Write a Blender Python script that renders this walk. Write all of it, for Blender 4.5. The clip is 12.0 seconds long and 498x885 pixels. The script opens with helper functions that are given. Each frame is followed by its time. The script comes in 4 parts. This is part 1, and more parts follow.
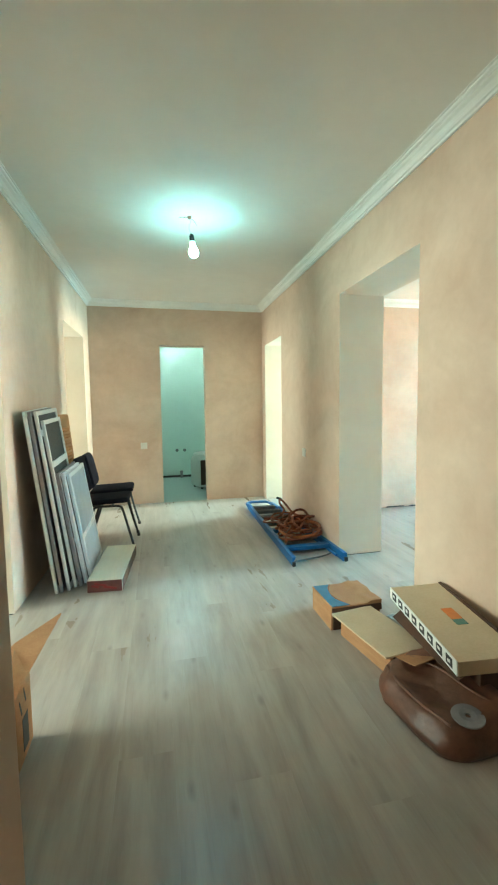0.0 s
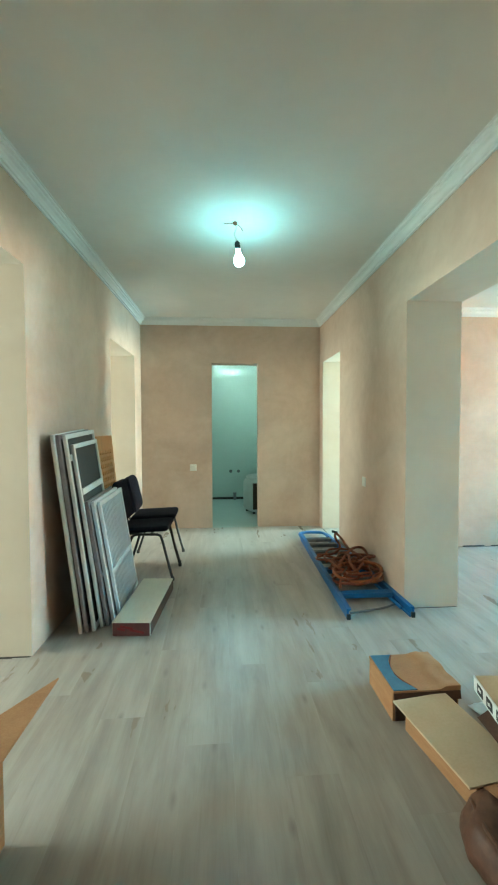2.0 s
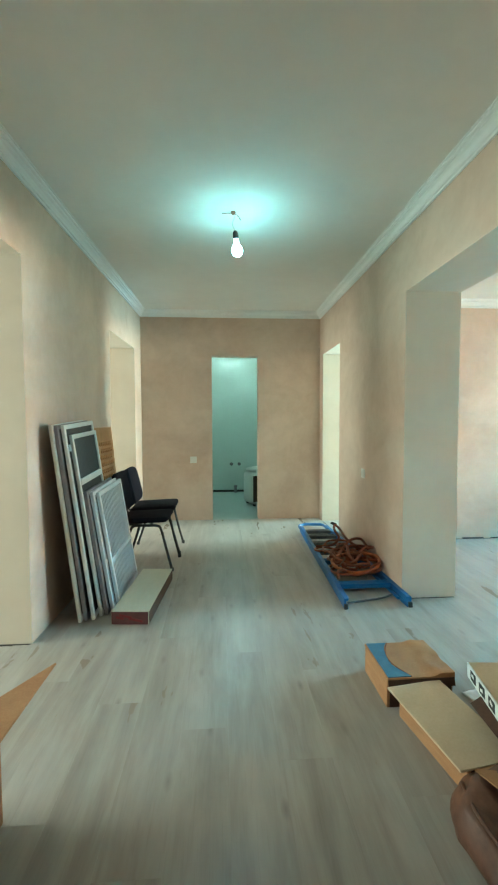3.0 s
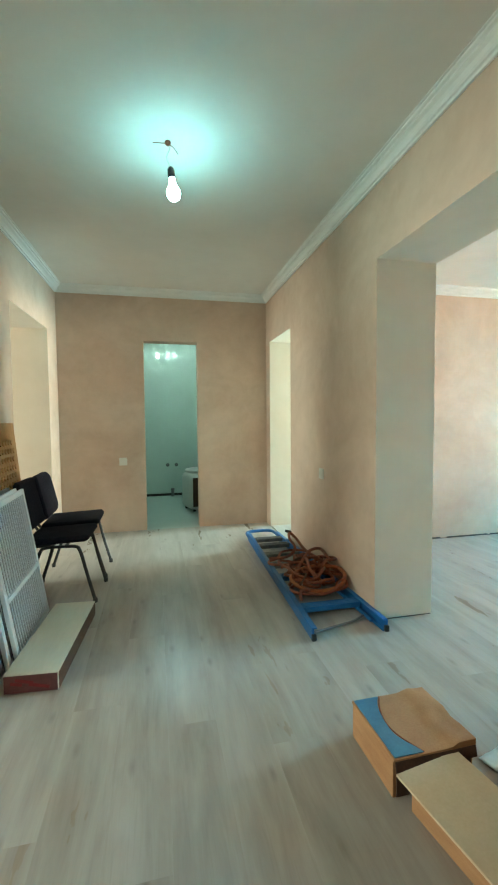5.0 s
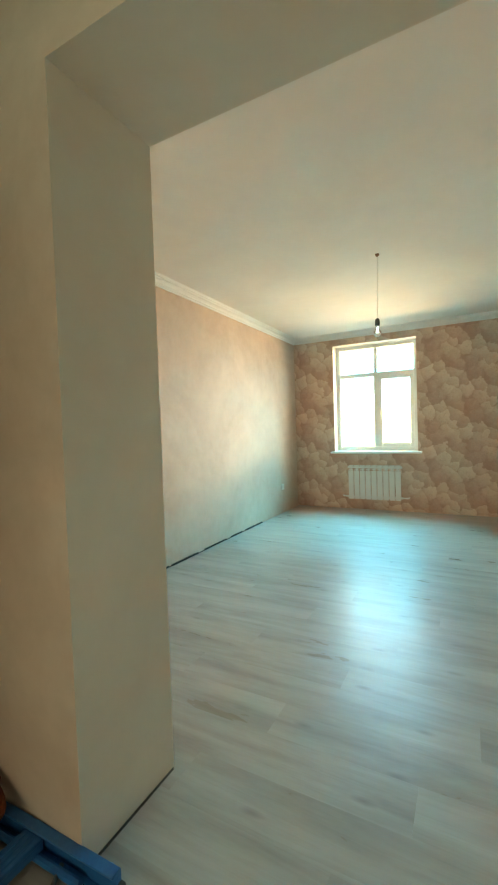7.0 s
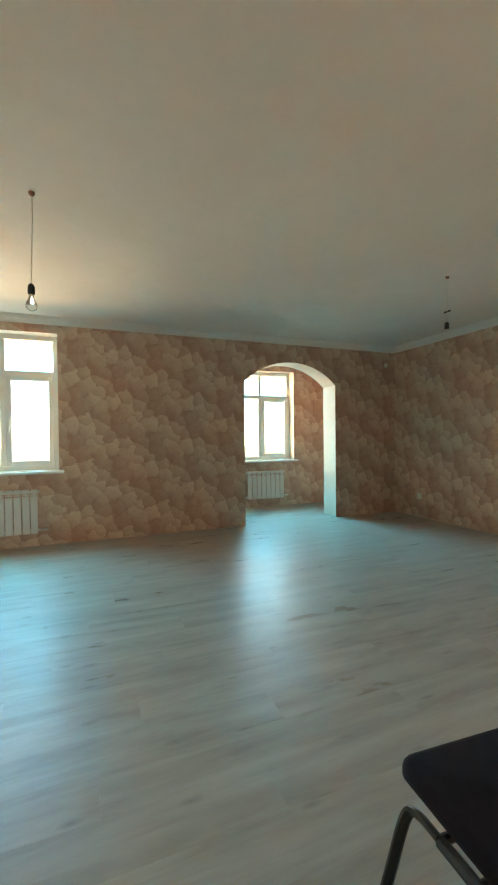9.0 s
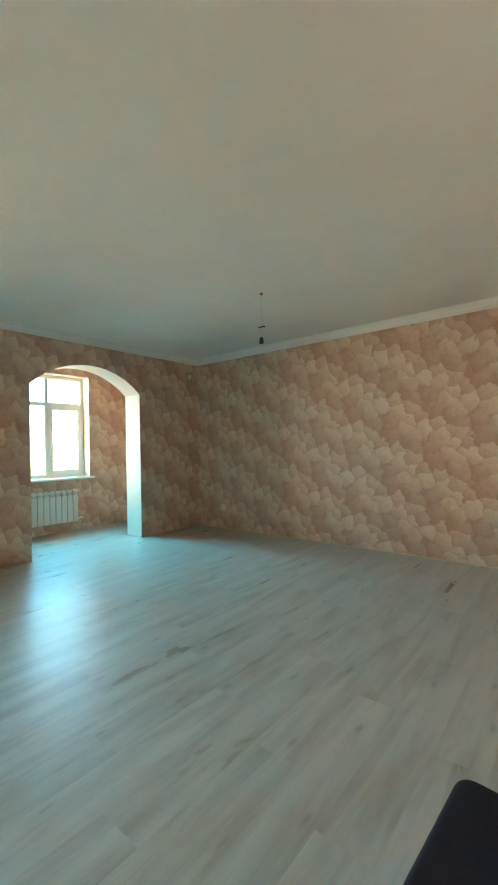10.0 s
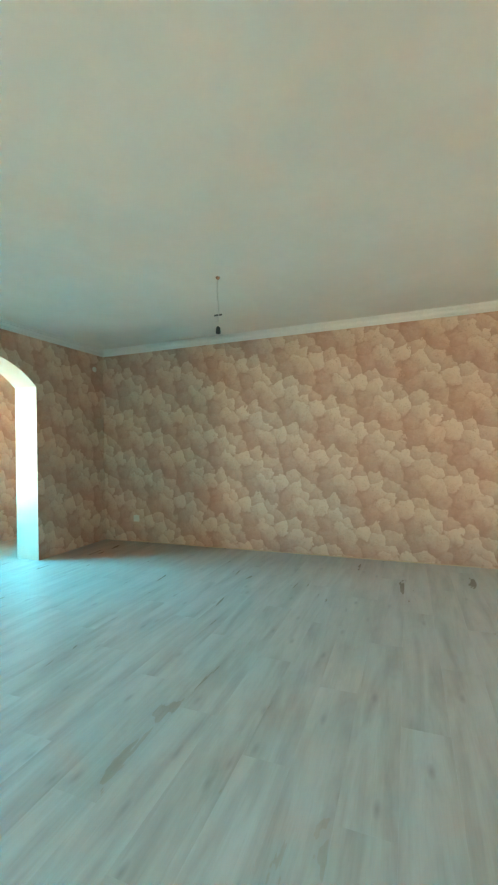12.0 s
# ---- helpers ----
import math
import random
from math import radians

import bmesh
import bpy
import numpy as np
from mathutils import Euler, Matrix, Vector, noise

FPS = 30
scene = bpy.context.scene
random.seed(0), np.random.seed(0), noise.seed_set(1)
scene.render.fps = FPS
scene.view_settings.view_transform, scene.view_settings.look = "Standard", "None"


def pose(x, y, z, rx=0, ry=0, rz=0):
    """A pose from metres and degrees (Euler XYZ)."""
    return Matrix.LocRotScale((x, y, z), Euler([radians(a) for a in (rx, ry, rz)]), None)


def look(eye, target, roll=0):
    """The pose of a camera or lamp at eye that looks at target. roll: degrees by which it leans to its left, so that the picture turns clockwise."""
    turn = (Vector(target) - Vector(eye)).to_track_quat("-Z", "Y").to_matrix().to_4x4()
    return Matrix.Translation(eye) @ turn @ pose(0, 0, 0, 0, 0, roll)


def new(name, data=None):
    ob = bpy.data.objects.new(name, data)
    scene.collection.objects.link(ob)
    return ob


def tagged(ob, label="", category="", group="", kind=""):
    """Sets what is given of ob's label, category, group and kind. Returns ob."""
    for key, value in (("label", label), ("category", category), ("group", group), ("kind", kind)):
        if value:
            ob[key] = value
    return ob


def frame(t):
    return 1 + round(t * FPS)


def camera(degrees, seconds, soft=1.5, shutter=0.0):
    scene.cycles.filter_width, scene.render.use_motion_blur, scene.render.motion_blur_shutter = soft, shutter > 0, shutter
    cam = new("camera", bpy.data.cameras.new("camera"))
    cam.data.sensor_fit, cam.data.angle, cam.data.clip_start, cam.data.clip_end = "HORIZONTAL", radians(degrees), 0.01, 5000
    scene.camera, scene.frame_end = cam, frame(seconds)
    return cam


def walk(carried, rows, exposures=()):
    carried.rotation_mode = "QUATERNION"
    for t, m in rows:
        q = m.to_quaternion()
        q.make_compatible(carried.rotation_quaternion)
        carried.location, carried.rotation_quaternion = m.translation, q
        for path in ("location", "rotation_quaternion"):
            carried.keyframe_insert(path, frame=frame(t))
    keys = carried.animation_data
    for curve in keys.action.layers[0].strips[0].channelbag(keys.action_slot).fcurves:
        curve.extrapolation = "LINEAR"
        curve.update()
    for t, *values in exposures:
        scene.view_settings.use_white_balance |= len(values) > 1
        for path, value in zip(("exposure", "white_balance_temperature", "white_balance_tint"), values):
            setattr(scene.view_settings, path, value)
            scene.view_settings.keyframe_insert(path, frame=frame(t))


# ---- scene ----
cam = camera(62.0, 12.0, soft=2.1)
PATH = [
    (0, (0.358, 0.391, 1.234), (0.794, 2.336, 1.077), -0.8),
    (0.5, (0.424, 0.602, 1.236), (0.751, 2.572, 1.135), 0.1),
    (1, (0.527, 0.7, 1.263), (0.711, 2.69, 1.183), 0.4),
    (1.5, (0.526, 0.742, 1.258), (0.693, 2.733, 1.185), 0.1),
    (2, (0.532, 0.747, 1.281), (0.674, 2.741, 1.21), -0.2),
    (2.5, (0.547, 0.733, 1.275), (0.675, 2.726, 1.174), -0.2),
    (4.5, (0.571, 1.045, 1.211), (0.855, 3.023, 1.122), -0.2),
    (5, (0.557, 1.318, 1.221), (0.993, 3.267, 1.113), -0.5),
    (5.5, (0.7, 1.638, 1.198), (1.376, 3.518, 1.103), -0.9),
    (6, (0.822, 1.941, 1.2), (1.881, 3.636, 1.113), -1.0),
    (6.5, (0.919, 2.286, 1.218), (2.379, 3.65, 1.137), -1.4),
    (6.8, (1.02, 2.482, 1.186), (2.674, 3.604, 1.119), -1.7),
    (7.2, (1.188, 2.722, 1.185), (3.034, 3.488, 1.121), -2.0),
    (8.8, (1.846, 3.016, 1.187), (3.758, 2.432, 1.147), -0.7),
    (9, (1.935, 3.006, 1.177), (3.789, 2.256, 1.149), -0.6),
    (9.5, (2.195, 3.025, 1.199), (3.807, 1.84, 1.191), -0.7),
    (10, (2.416, 2.981, 1.192), (3.674, 1.427, 1.208), -1.1),
    (10.5, (2.628, 2.922, 1.213), (3.422, 1.087, 1.242), -1.5),
    (11, (2.82, 2.943, 1.195), (3.145, 0.97, 1.232), -1.7),
    (11.5, (3.017, 3.006, 1.192), (3.213, 1.016, 1.234), -1.1),
    (12, (3.229, 3.009, 1.205), (3.944, 1.142, 1.223), -1.1),
]
walk(cam, [(t, look(eye, target, roll)) for t, eye, target, roll in PATH],
     [(0, 0.95, 6250, 5), (0.6, 0.70, 6050, 3), (1.5, 0.57, 6060, 5), (2.5, 0.53, 5930, 3), (5.0, 0.34, 6350, 9), (6.2, 0.08, 7100, 12), (7.2, -0.62, 8050, 13),
      (8.8, -1.01, 8250, 23), (9.6, -0.73, 7450, 18), (10.5, -0.38, 7300, 16), (11.5, -0.09, 6450, 3), (12.0, -0.03, 6950, 8)]
)

# ---------------------------------------------------------------- world and light
world = bpy.data.worlds.new("world")
scene.world = world
world.use_nodes = True
wn = world.node_tree.nodes
sky = wn.new("ShaderNodeTexSky")
sky.sky_type = "NISHITA"
sky.sun_disc = False
sky.sun_elevation, sky.sun_rotation = radians(38), radians(200)
world.node_tree.links.new(sky.outputs[0], wn["Background"].inputs[0])
wn["Background"].inputs[1].default_value = 0.1

SKY, HAZE, WEST = (0.05, 0.64, 1.0), (1.0, 0.79, 0.48), (0.85, 1.0, 0.86)


def sky_light(name, eye, target, width, height, power, tint, spread=180):
    """Daylight that stands in a window's opening."""
    data = bpy.data.lights.new(name, "AREA")
    data.shape, data.size, data.size_y, data.spread = "RECTANGLE", width, height, radians(spread)
    data.energy, data.color = power, tint
    ob = new(name, data)
    ob.matrix_world = look(eye, target)
    return ob


# each east window has the blue sky, which falls steeply, and the pale horizon, which comes in level
for y, x, z, tag, blue, pale in ((3.805, 7.0, 1.585, "living", 180, 3300), (0.155, 8.27, 1.53, "alcove", 190, 1000)):
    sky_light("sky_light_" + tag, (x + 0.62, y, z + 0.25), (x - 0.38, y, z - 0.55), 1.12, 1.0, blue, SKY, 105)
    sky_light("horizon_light_" + tag, (x + 3.5, y + (2.2 if tag == "living" else 0.0), z - 0.08), (x - 5, y + 1.0, z - 0.3), 8.0 if tag == "living" else 5.5, 1.0, pale, HAZE)
sky_light("sky_light_west_near", (-4.45, 2.15, 1.55), (0, 2.45, 1.0), 1.66, 1.48, 158, WEST)
sky_light("sky_light_west_far", (-4.45, 5.1, 1.55), (0, 5.1, 1.0), 1.38, 1.48, 160, WEST)
sky_light("sky_light_east_room", (5.50, 5.75, 1.55), (0, 5.9, 1.3), 0.98, 1.48, 320, (0.46, 0.92, 1.0))


# ---------------------------------------------------------------- materials
def material(name):
    m = bpy.data.materials.new(name)
    m.use_nodes = True
    nt = m.node_tree
    return m, nt, nt.nodes, nt.links, nt.nodes["Principled BSDF"]


def ramp(nt, fac, stops):
    n = nt.nodes.new("ShaderNodeValToRGB")
    el = n.color_ramp.elements
    while len(el) < len(stops):
        el.new(0.5)
    for e, (p, c) in zip(el, stops):
        e.position, e.color = p, (*c, 1)
    nt.links.new(fac, n.inputs[0])
    return n.outputs[0]


def noise_tex(nt, vec, scale, detail=4, rough=0.55, distort=0.0):
    n = nt.nodes.new("ShaderNodeTexNoise")
    n.inputs["Scale"].default_value, n.inputs["Detail"].default_value = scale, detail
    n.inputs["Roughness"].default_value, n.inputs["Distortion"].default_value = rough, distort
    nt.links.new(vec, n.inputs["Vector"])
    return n.outputs["Fac"]


def mixed(nt, fac, a, b, blend="MIX"):
    n = nt.nodes.new("ShaderNodeMix")
    n.data_type, n.blend_type = "RGBA", blend
    for sock, v in ((n.inputs[0], fac), (n.inputs[6], a), (n.inputs[7], b)):
        if isinstance(v, (int, float)):
            sock.default_value = v
        elif isinstance(v, tuple):
            sock.default_value = (*v, 1)
        else:
            nt.links.new(v, sock)
    return n.outputs[2]


def calc(nt, op, a, b=0.0, c=0.0):
    n = nt.nodes.new("ShaderNodeMath")
    n.operation = op
    for sock, v in zip(n.inputs, (a, b, c)):
        if isinstance(v, (int, float)):
            sock.default_value = v
        else:
            nt.links.new(v, sock)
    return n.outputs[0]


def bump(nt, bsdf, height, strength, distance):
    n = nt.nodes.new("ShaderNodeBump")
    n.inputs["Strength"].default_value, n.inputs["Distance"].default_value = strength, distance
    nt.links.new(height, n.inputs["Height"])
    nt.links.new(n.outputs[0], bsdf.inputs["Normal"])


def coords(nt, which="Object", scale=None):
    n = nt.nodes.new("ShaderNodeTexCoord")
    out = n.outputs[which]
    if scale:
        m = nt.nodes.new("ShaderNodeMapping")
        m.inputs["Scale"].default_value = scale
        nt.links.new(out, m.inputs[0])
        out = m.outputs[0]
    return out


def surface(name, dark, light, scale=6.0, rough=0.6, metal=0.0, fine=120.0, relief=0.15, depth=0.002, coat=0.0, stretch=None):
    """A surface that varies softly between two colours, with fine relief."""
    m, nt, nodes, links, bsdf = material(name)
    vec = coords(nt, "Object", stretch)
    big = noise_tex(nt, vec, scale, 5, 0.6)
    small = noise_tex(nt, vec, fine, 3, 0.6)
    fac = calc(nt, "MULTIPLY_ADD", small, 0.35, calc(nt, "MULTIPLY", big, 0.65))
    links.new(ramp(nt, fac, [(0.33, dark), (0.67, light)]), bsdf.inputs["Base Color"])
    bsdf.inputs["Metallic"].default_value = metal
    links.new(calc(nt, "MULTIPLY_ADD", big, 0.2, rough - 0.1), bsdf.inputs["Roughness"])
    bsdf.inputs["Coat Weight"].default_value = coat
    if relief:
        bump(nt, bsdf, small, relief, depth)
    return m


def plaster(name, dark, light, rough=0.75):
    m, nt, nodes, links, bsdf = material(name)
    vec = coords(nt)
    cloud = noise_tex(nt, vec, 1.3, 4, 0.6, 0.6)
    trowel = noise_tex(nt, vec, 9, 5, 0.65, 0.4)
    grit = noise_tex(nt, vec, 230, 2, 0.5)
    fac = calc(nt, "MULTIPLY_ADD", trowel, 0.26, calc(nt, "MULTIPLY", cloud, 0.74))
    links.new(ramp(nt, fac, [(0.32, dark), (0.68, light)]), bsdf.inputs["Base Color"])
    bsdf.inputs["Roughness"].default_value = rough
    both = calc(nt, "MULTIPLY_ADD", grit, 0.25, trowel)
    bump(nt, bsdf, both, 0.12, 0.006)
    return m


def wallpaper_material():
    """Vinyl wallpaper: one billowing cloud of overlapping puffs, again and again on a staggered lattice."""
    m, nt, nodes, links, bsdf = material("wallpaper")
    drift = nodes.new("ShaderNodeTexNoise")
    drift.inputs["Scale"].default_value, drift.inputs["Detail"].default_value = 9.0, 4
    drift.inputs["Roughness"].default_value = 0.58
    links.new(coords(nt), drift.inputs["Vector"])
    bent = nodes.new("ShaderNodeSeparateColor")
    links.new(drift.outputs["Color"], bent.inputs[0])
    sep = nodes.new("ShaderNodeSeparateXYZ")
    links.new(coords(nt), sep.inputs[0])
    across = calc(nt, "ADD", sep.outputs[0], sep.outputs[1])
    across = calc(nt, "MULTIPLY_ADD", calc(nt, "SUBTRACT", bent.outputs[0], 0.5), 0.17, across)
    up = calc(nt, "MULTIPLY_ADD", calc(nt, "SUBTRACT", bent.outputs[1], 0.5), 0.17, sep.outputs[2])
    u = calc(nt, "DIVIDE", across, 0.44)
    v = calc(nt, "ADD", calc(nt, "DIVIDE", up, 0.53), calc(nt, "MULTIPLY", u, 0.5))
    a = calc(nt, "SUBTRACT", v, u)
    crest, glow = 0.0, 0.3
    dice = random.Random(5)
    for i in range(4):
        for k in range(3):
            pa, pb = (i + dice.uniform(-0.22, 0.22)) / 4, (k + dice.uniform(-0.22, 0.22)) / 3
            r, tone = dice.uniform(0.075, 0.110), 0.62 + 0.34 * math.cos(math.tau * (pa + 0.12 * math.sin(math.tau * pb))) + dice.uniform(-0.06, 0.06)
            da = calc(nt, "WRAP", calc(nt, "SUBTRACT", a, pa), 0.5, -0.5)
            db = calc(nt, "WRAP", calc(nt, "SUBTRACT", v, pb), 0.5, -0.5)
            du = calc(nt, "SUBTRACT", db, da)
            dz = calc(nt, "MULTIPLY", calc(nt, "MULTIPLY_ADD", du, -0.5, db), 0.53 / r)
            dx = calc(nt, "MULTIPLY", du, 0.44 / r)
            d = calc(nt, "MULTIPLY_ADD", dx, dx, calc(nt, "MULTIPLY", dz, dz))
            dome = calc(nt, "MULTIPLY", calc(nt, "SUBTRACT", 1.0, d), 0.7 + 0.3 * tone)
            side = calc(nt, "MULTIPLY_ADD", calc(nt, "SUBTRACT", dz, dx), 0.20 * tone + 0.05, 0.72 * tone)
            wins = calc(nt, "GREATER_THAN", dome, crest)
            glow = calc(nt, "MULTIPLY_ADD", calc(nt, "SUBTRACT", side, glow), wins, glow)
            crest = calc(nt, "MAXIMUM", dome, crest)
    wisps = noise_tex(nt, coords(nt), 22, 4, 0.65, 1.2)
    fibre = noise_tex(nt, coords(nt), 170, 2, 0.5)
    f = calc(nt, "MULTIPLY_ADD", calc(nt, "SUBTRACT", wisps, 0.5), 0.46, calc(nt, "MULTIPLY_ADD", calc(nt, "MINIMUM", crest, 0.45), 0.28, calc(nt, "MULTIPLY_ADD", glow, 0.92, 0.03)))
    col = ramp(nt, f, [(0.20, (0.43, 0.238, 0.168)), (0.38, (0.50, 0.296, 0.215)), (0.54, (0.575, 0.368, 0.272)), (0.72, (0.65, 0.452, 0.342)), (0.95, (0.73, 0.548, 0.425))])
    curls = ramp(nt, noise_tex(nt, coords(nt), 34, 2, 0.5, 2.2), [(0.615, (0, 0, 0)), (0.66, (1, 1, 1))])
    col = mixed(nt, calc(nt, "MULTIPLY", curls, 0.38), col, (0.33, 0.19, 0.12))
    links.new(mixed(nt, calc(nt, "MULTIPLY", fibre, 0.16), col, (0.36, 0.26, 0.19)), bsdf.inputs["Base Color"])
    links.new(ramp(nt, f, [(0.1, (0.62,) * 3), (0.6, (0.44,) * 3)]), bsdf.inputs["Roughness"])
    bump(nt, bsdf, calc(nt, "MULTIPLY_ADD", fibre, 0.06, f), 0.35, 0.012)
    return m


def laminate_material():
    """Pale whitewashed oak laminate, its grain along y, each plank its own."""
    m, nt, nodes, links, bsdf = material("oak_laminate")
    info = nodes.new("ShaderNodeObjectInfo")
    comb = nodes.new("ShaderNodeCombineXYZ")
    for i, k in enumerate((5.3, 9.1, 1.7)):
        links.new(calc(nt, "MULTIPLY", info.outputs["Random"], k), comb.inputs[i])
    add = nodes.new("ShaderNodeVectorMath")
    links.new(coords(nt), add.inputs[0])
    links.new(comb.outputs[0], add.inputs[1])
    vec = add.outputs[0]

    def stretched(sx, sy):
        mp = nodes.new("ShaderNodeMapping")
        mp.inputs["Scale"].default_value = (sx, sy, 1)
        links.new(vec, mp.inputs[0])
        return mp.outputs[0]

    grain = noise_tex(nt, stretched(1.0, 0.10), 11, 5, 0.6, 0.45)
    cloud = noise_tex(nt, stretched(1.0, 0.24), 6.5, 4, 0.6, 0.35)
    pores = noise_tex(nt, stretched(1.0, 0.03), 190, 2, 0.5)
    f = calc(nt, "MULTIPLY_ADD", grain, 0.45, calc(nt, "MULTIPLY_ADD", cloud, 0.40, 0.075))
    f = calc(nt, "MULTIPLY_ADD", calc(nt, "SUBTRACT", info.outputs["Random"], 0.5), 0.010, f)
    col = ramp(nt, f, [(0.35, (0.282, 0.228, 0.187)), (0.46, (0.367, 0.309, 0.264)), (0.54, (0.420, 0.363, 0.317)), (0.66, (0.480, 0.428, 0.382))])
    knot = nodes.new("ShaderNodeTexVoronoi")
    knot.voronoi_dimensions = "2D"
    knot.inputs["Scale"].default_value = 4.0
    links.new(stretched(1.0, 0.36), knot.inputs["Vector"])
    spots = ramp(nt, knot.outputs["Distance"], [(0.0, (1, 1, 1)), (0.07, (0, 0, 0))])
    col = mixed(nt, calc(nt, "MULTIPLY", spots, calc(nt, "MULTIPLY", cloud, 0.85)), col, (0.15, 0.11, 0.088))
    col = mixed(nt, calc(nt, "MULTIPLY", ramp(nt, pores, [(0.55, (0, 0, 0)), (0.78, (1, 1, 1))]), 0.16), col, (0.21, 0.17, 0.14))
    links.new(col, bsdf.inputs["Base Color"])
    links.new(calc(nt, "MULTIPLY_ADD", cloud, 0.12, 0.235), bsdf.inputs["Roughness"])
    bsdf.inputs["Specular IOR Level"].default_value = 0.48
    # blue put into the specular colour so window reflections look sky-lit
    bsdf.inputs["Specular Tint"].default_value = (0.10, 0.64, 1.0, 1)
    bump(nt, bsdf, f, 0.08, 0.002)
    return m


def emitter(name, color, strength):
    m, nt, nodes, links, bsdf = material(name)
    bsdf.inputs["Base Color"].default_value = (0.8, 0.8, 0.75, 1)
    bsdf.inputs["Emission Color"].default_value = (*color, 1)
    bsdf.inputs["Emission Strength"].default_value = strength
    return m


def glass_material(name, tint=(1, 1, 1), rough=0.0):
    m, nt, nodes, links, bsdf = material(name)
    bsdf.inputs["Base Color"].default_value = (*tint, 1)
    bsdf.inputs["Transmission Weight"].default_value = 1.0
    bsdf.inputs["Roughness"].default_value = rough
    bsdf.inputs["IOR"].default_value = 1.45
    return m


PAINT = plaster("peach_paint", (0.52, 0.355, 0.26), (0.69, 0.515, 0.40))
REVEAL = plaster("cream_reveal", (0.65, 0.56, 0.455), (0.72, 0.64, 0.535))
WHITE = plaster("ceiling_white", (0.74, 0.71, 0.66), (0.81, 0.78, 0.73), 0.9)
MOULD = surface("cornice_white", (0.76, 0.76, 0.73), (0.81, 0.81, 0.78), 1.5, 0.55, fine=12, relief=0)
TILE = surface("bath_tile", (0.54, 0.62, 0.57), (0.60, 0.68, 0.63), 2.0, 0.13, fine=40, relief=0.03, depth=0.001)
BATHFLOOR = surface("bath_floor_tile", (0.34, 0.40, 0.38), (0.42, 0.48, 0.46), 5.0, 0.35)
GAPDARK = surface("dark_gap", (0.03, 0.026, 0.022), (0.06, 0.05, 0.045), 20, 0.9)
PAPER = wallpaper_material()
OAK = laminate_material()
PVC = surface("white_pvc", (0.76, 0.77, 0.75), (0.82, 0.83, 0.81), 3, 0.35, relief=0.02, depth=0.0005)
GLASS = glass_material("window_glass")
ALU = surface("white_enamel", (0.66, 0.66, 0.63), (0.74, 0.74, 0.71), 4, 0.4, relief=0.03, depth=0.0005)
CLOTH = surface("black_fabric", (0.006, 0.005, 0.009), (0.016, 0.012, 0.018), 30, 0.9, fine=400, relief=0.5, depth=0.001)
TUBE = surface("black_tube", (0.007, 0.007, 0.008), (0.012, 0.012, 0.014), 15, 0.48, coat=0.0, relief=0.02)
CLOTH.node_tree.nodes["Principled BSDF"].inputs["Specular IOR Level"].default_value = 0.12
BLUE = surface("blue_paint", (0.008, 0.085, 0.25), (0.014, 0.142, 0.37), 12, 0.4, fine=60, relief=0.06, depth=0.001)
STEEL = surface("dull_steel", (0.10, 0.10, 0.105), (0.24, 0.235, 0.23), 14, 0.42, metal=0.8, fine=90)
RUST = surface("orange_rubber", (0.09, 0.017, 0.007), (0.34, 0.078, 0.020), 14, 0.55, fine=90, relief=0.2)
CABLE = surface("bright_orange_rubber", (0.26, 0.062, 0.014), (0.48, 0.135, 0.032), 14, 0.5, fine=90, relief=0.1)
CARD = surface("cardboard", (0.33, 0.148, 0.062), (0.46, 0.238, 0.112), 7, 0.8, fine=150, stretch=(1, 1, 6))
CARDPALE = surface("pale_board", (0.56, 0.42, 0.275), (0.66, 0.515, 0.36), 6, 0.75, fine=90)
PACKTOP = surface("pale_laminate", (0.60, 0.55, 0.44), (0.69, 0.64, 0.53), 5, 0.6, fine=60, stretch=(1, 0.2, 1))
CARDDARK = surface("dark_card", (0.055, 0.025, 0.015), (0.11, 0.05, 0.028), 6, 0.8)
BLUEINK = surface("blue_print", (0.045, 0.15, 0.25), (0.07, 0.21, 0.33), 20, 0.6)
BROWNWRAP = surface("brown_wrap", (0.085, 0.033, 0.020), (0.20, 0.086, 0.050), 6, 0.45, fine=40, relief=0.3, depth=0.004)
WHITEWRAP = surface("white_plastic", (0.55, 0.56, 0.54), (0.72, 0.73, 0.71), 9, 0.35, fine=30, relief=0.3, depth=0.006)
INK = surface("dark_ink", (0.012, 0.013, 0.014), (0.03, 0.032, 0.034), 30, 0.6)
ORANGE = surface("orange_sticker", (0.60, 0.16, 0.03), (0.70, 0.22, 0.05), 20, 0.6)
TEAL = surface("teal_sticker", (0.06, 0.17, 0.15), (0.09, 0.22, 0.19), 20, 0.6)
MAROON = surface("maroon_print", (0.10, 0.035, 0.035), (0.17, 0.058, 0.056), 16, 0.55)
CRIMSON = surface("crimson_print", (0.17, 0.012, 0.016), (0.25, 0.024, 0.028), 20, 0.5)
FRAMEWHITE = surface("screen_frame_white", (0.60, 0.60, 0.59), (0.72, 0.72, 0.70), 9, 0.45, relief=0.05)
FRAMEGREY = surface("screen_frame_grey", (0.17, 0.155, 0.165), (0.26, 0.24, 0.25), 9, 0.5, relief=0.05)
MESHDARK = surface("insect_mesh", (0.035, 0.036, 0.034), (0.06, 0.06, 0.056), 14, 0.7, fine=700, relief=0.4, depth=0.001)
SLAT = surface("slat_white", (0.70, 0.73, 0.76), (0.79, 0.82, 0.845), 8, 0.45, relief=0.05)
WOOD = surface("orange_wood", (0.36, 0.15, 0.045), (0.54, 0.27, 0.10), 5, 0.6, fine=60, stretch=(1, 6, 1))
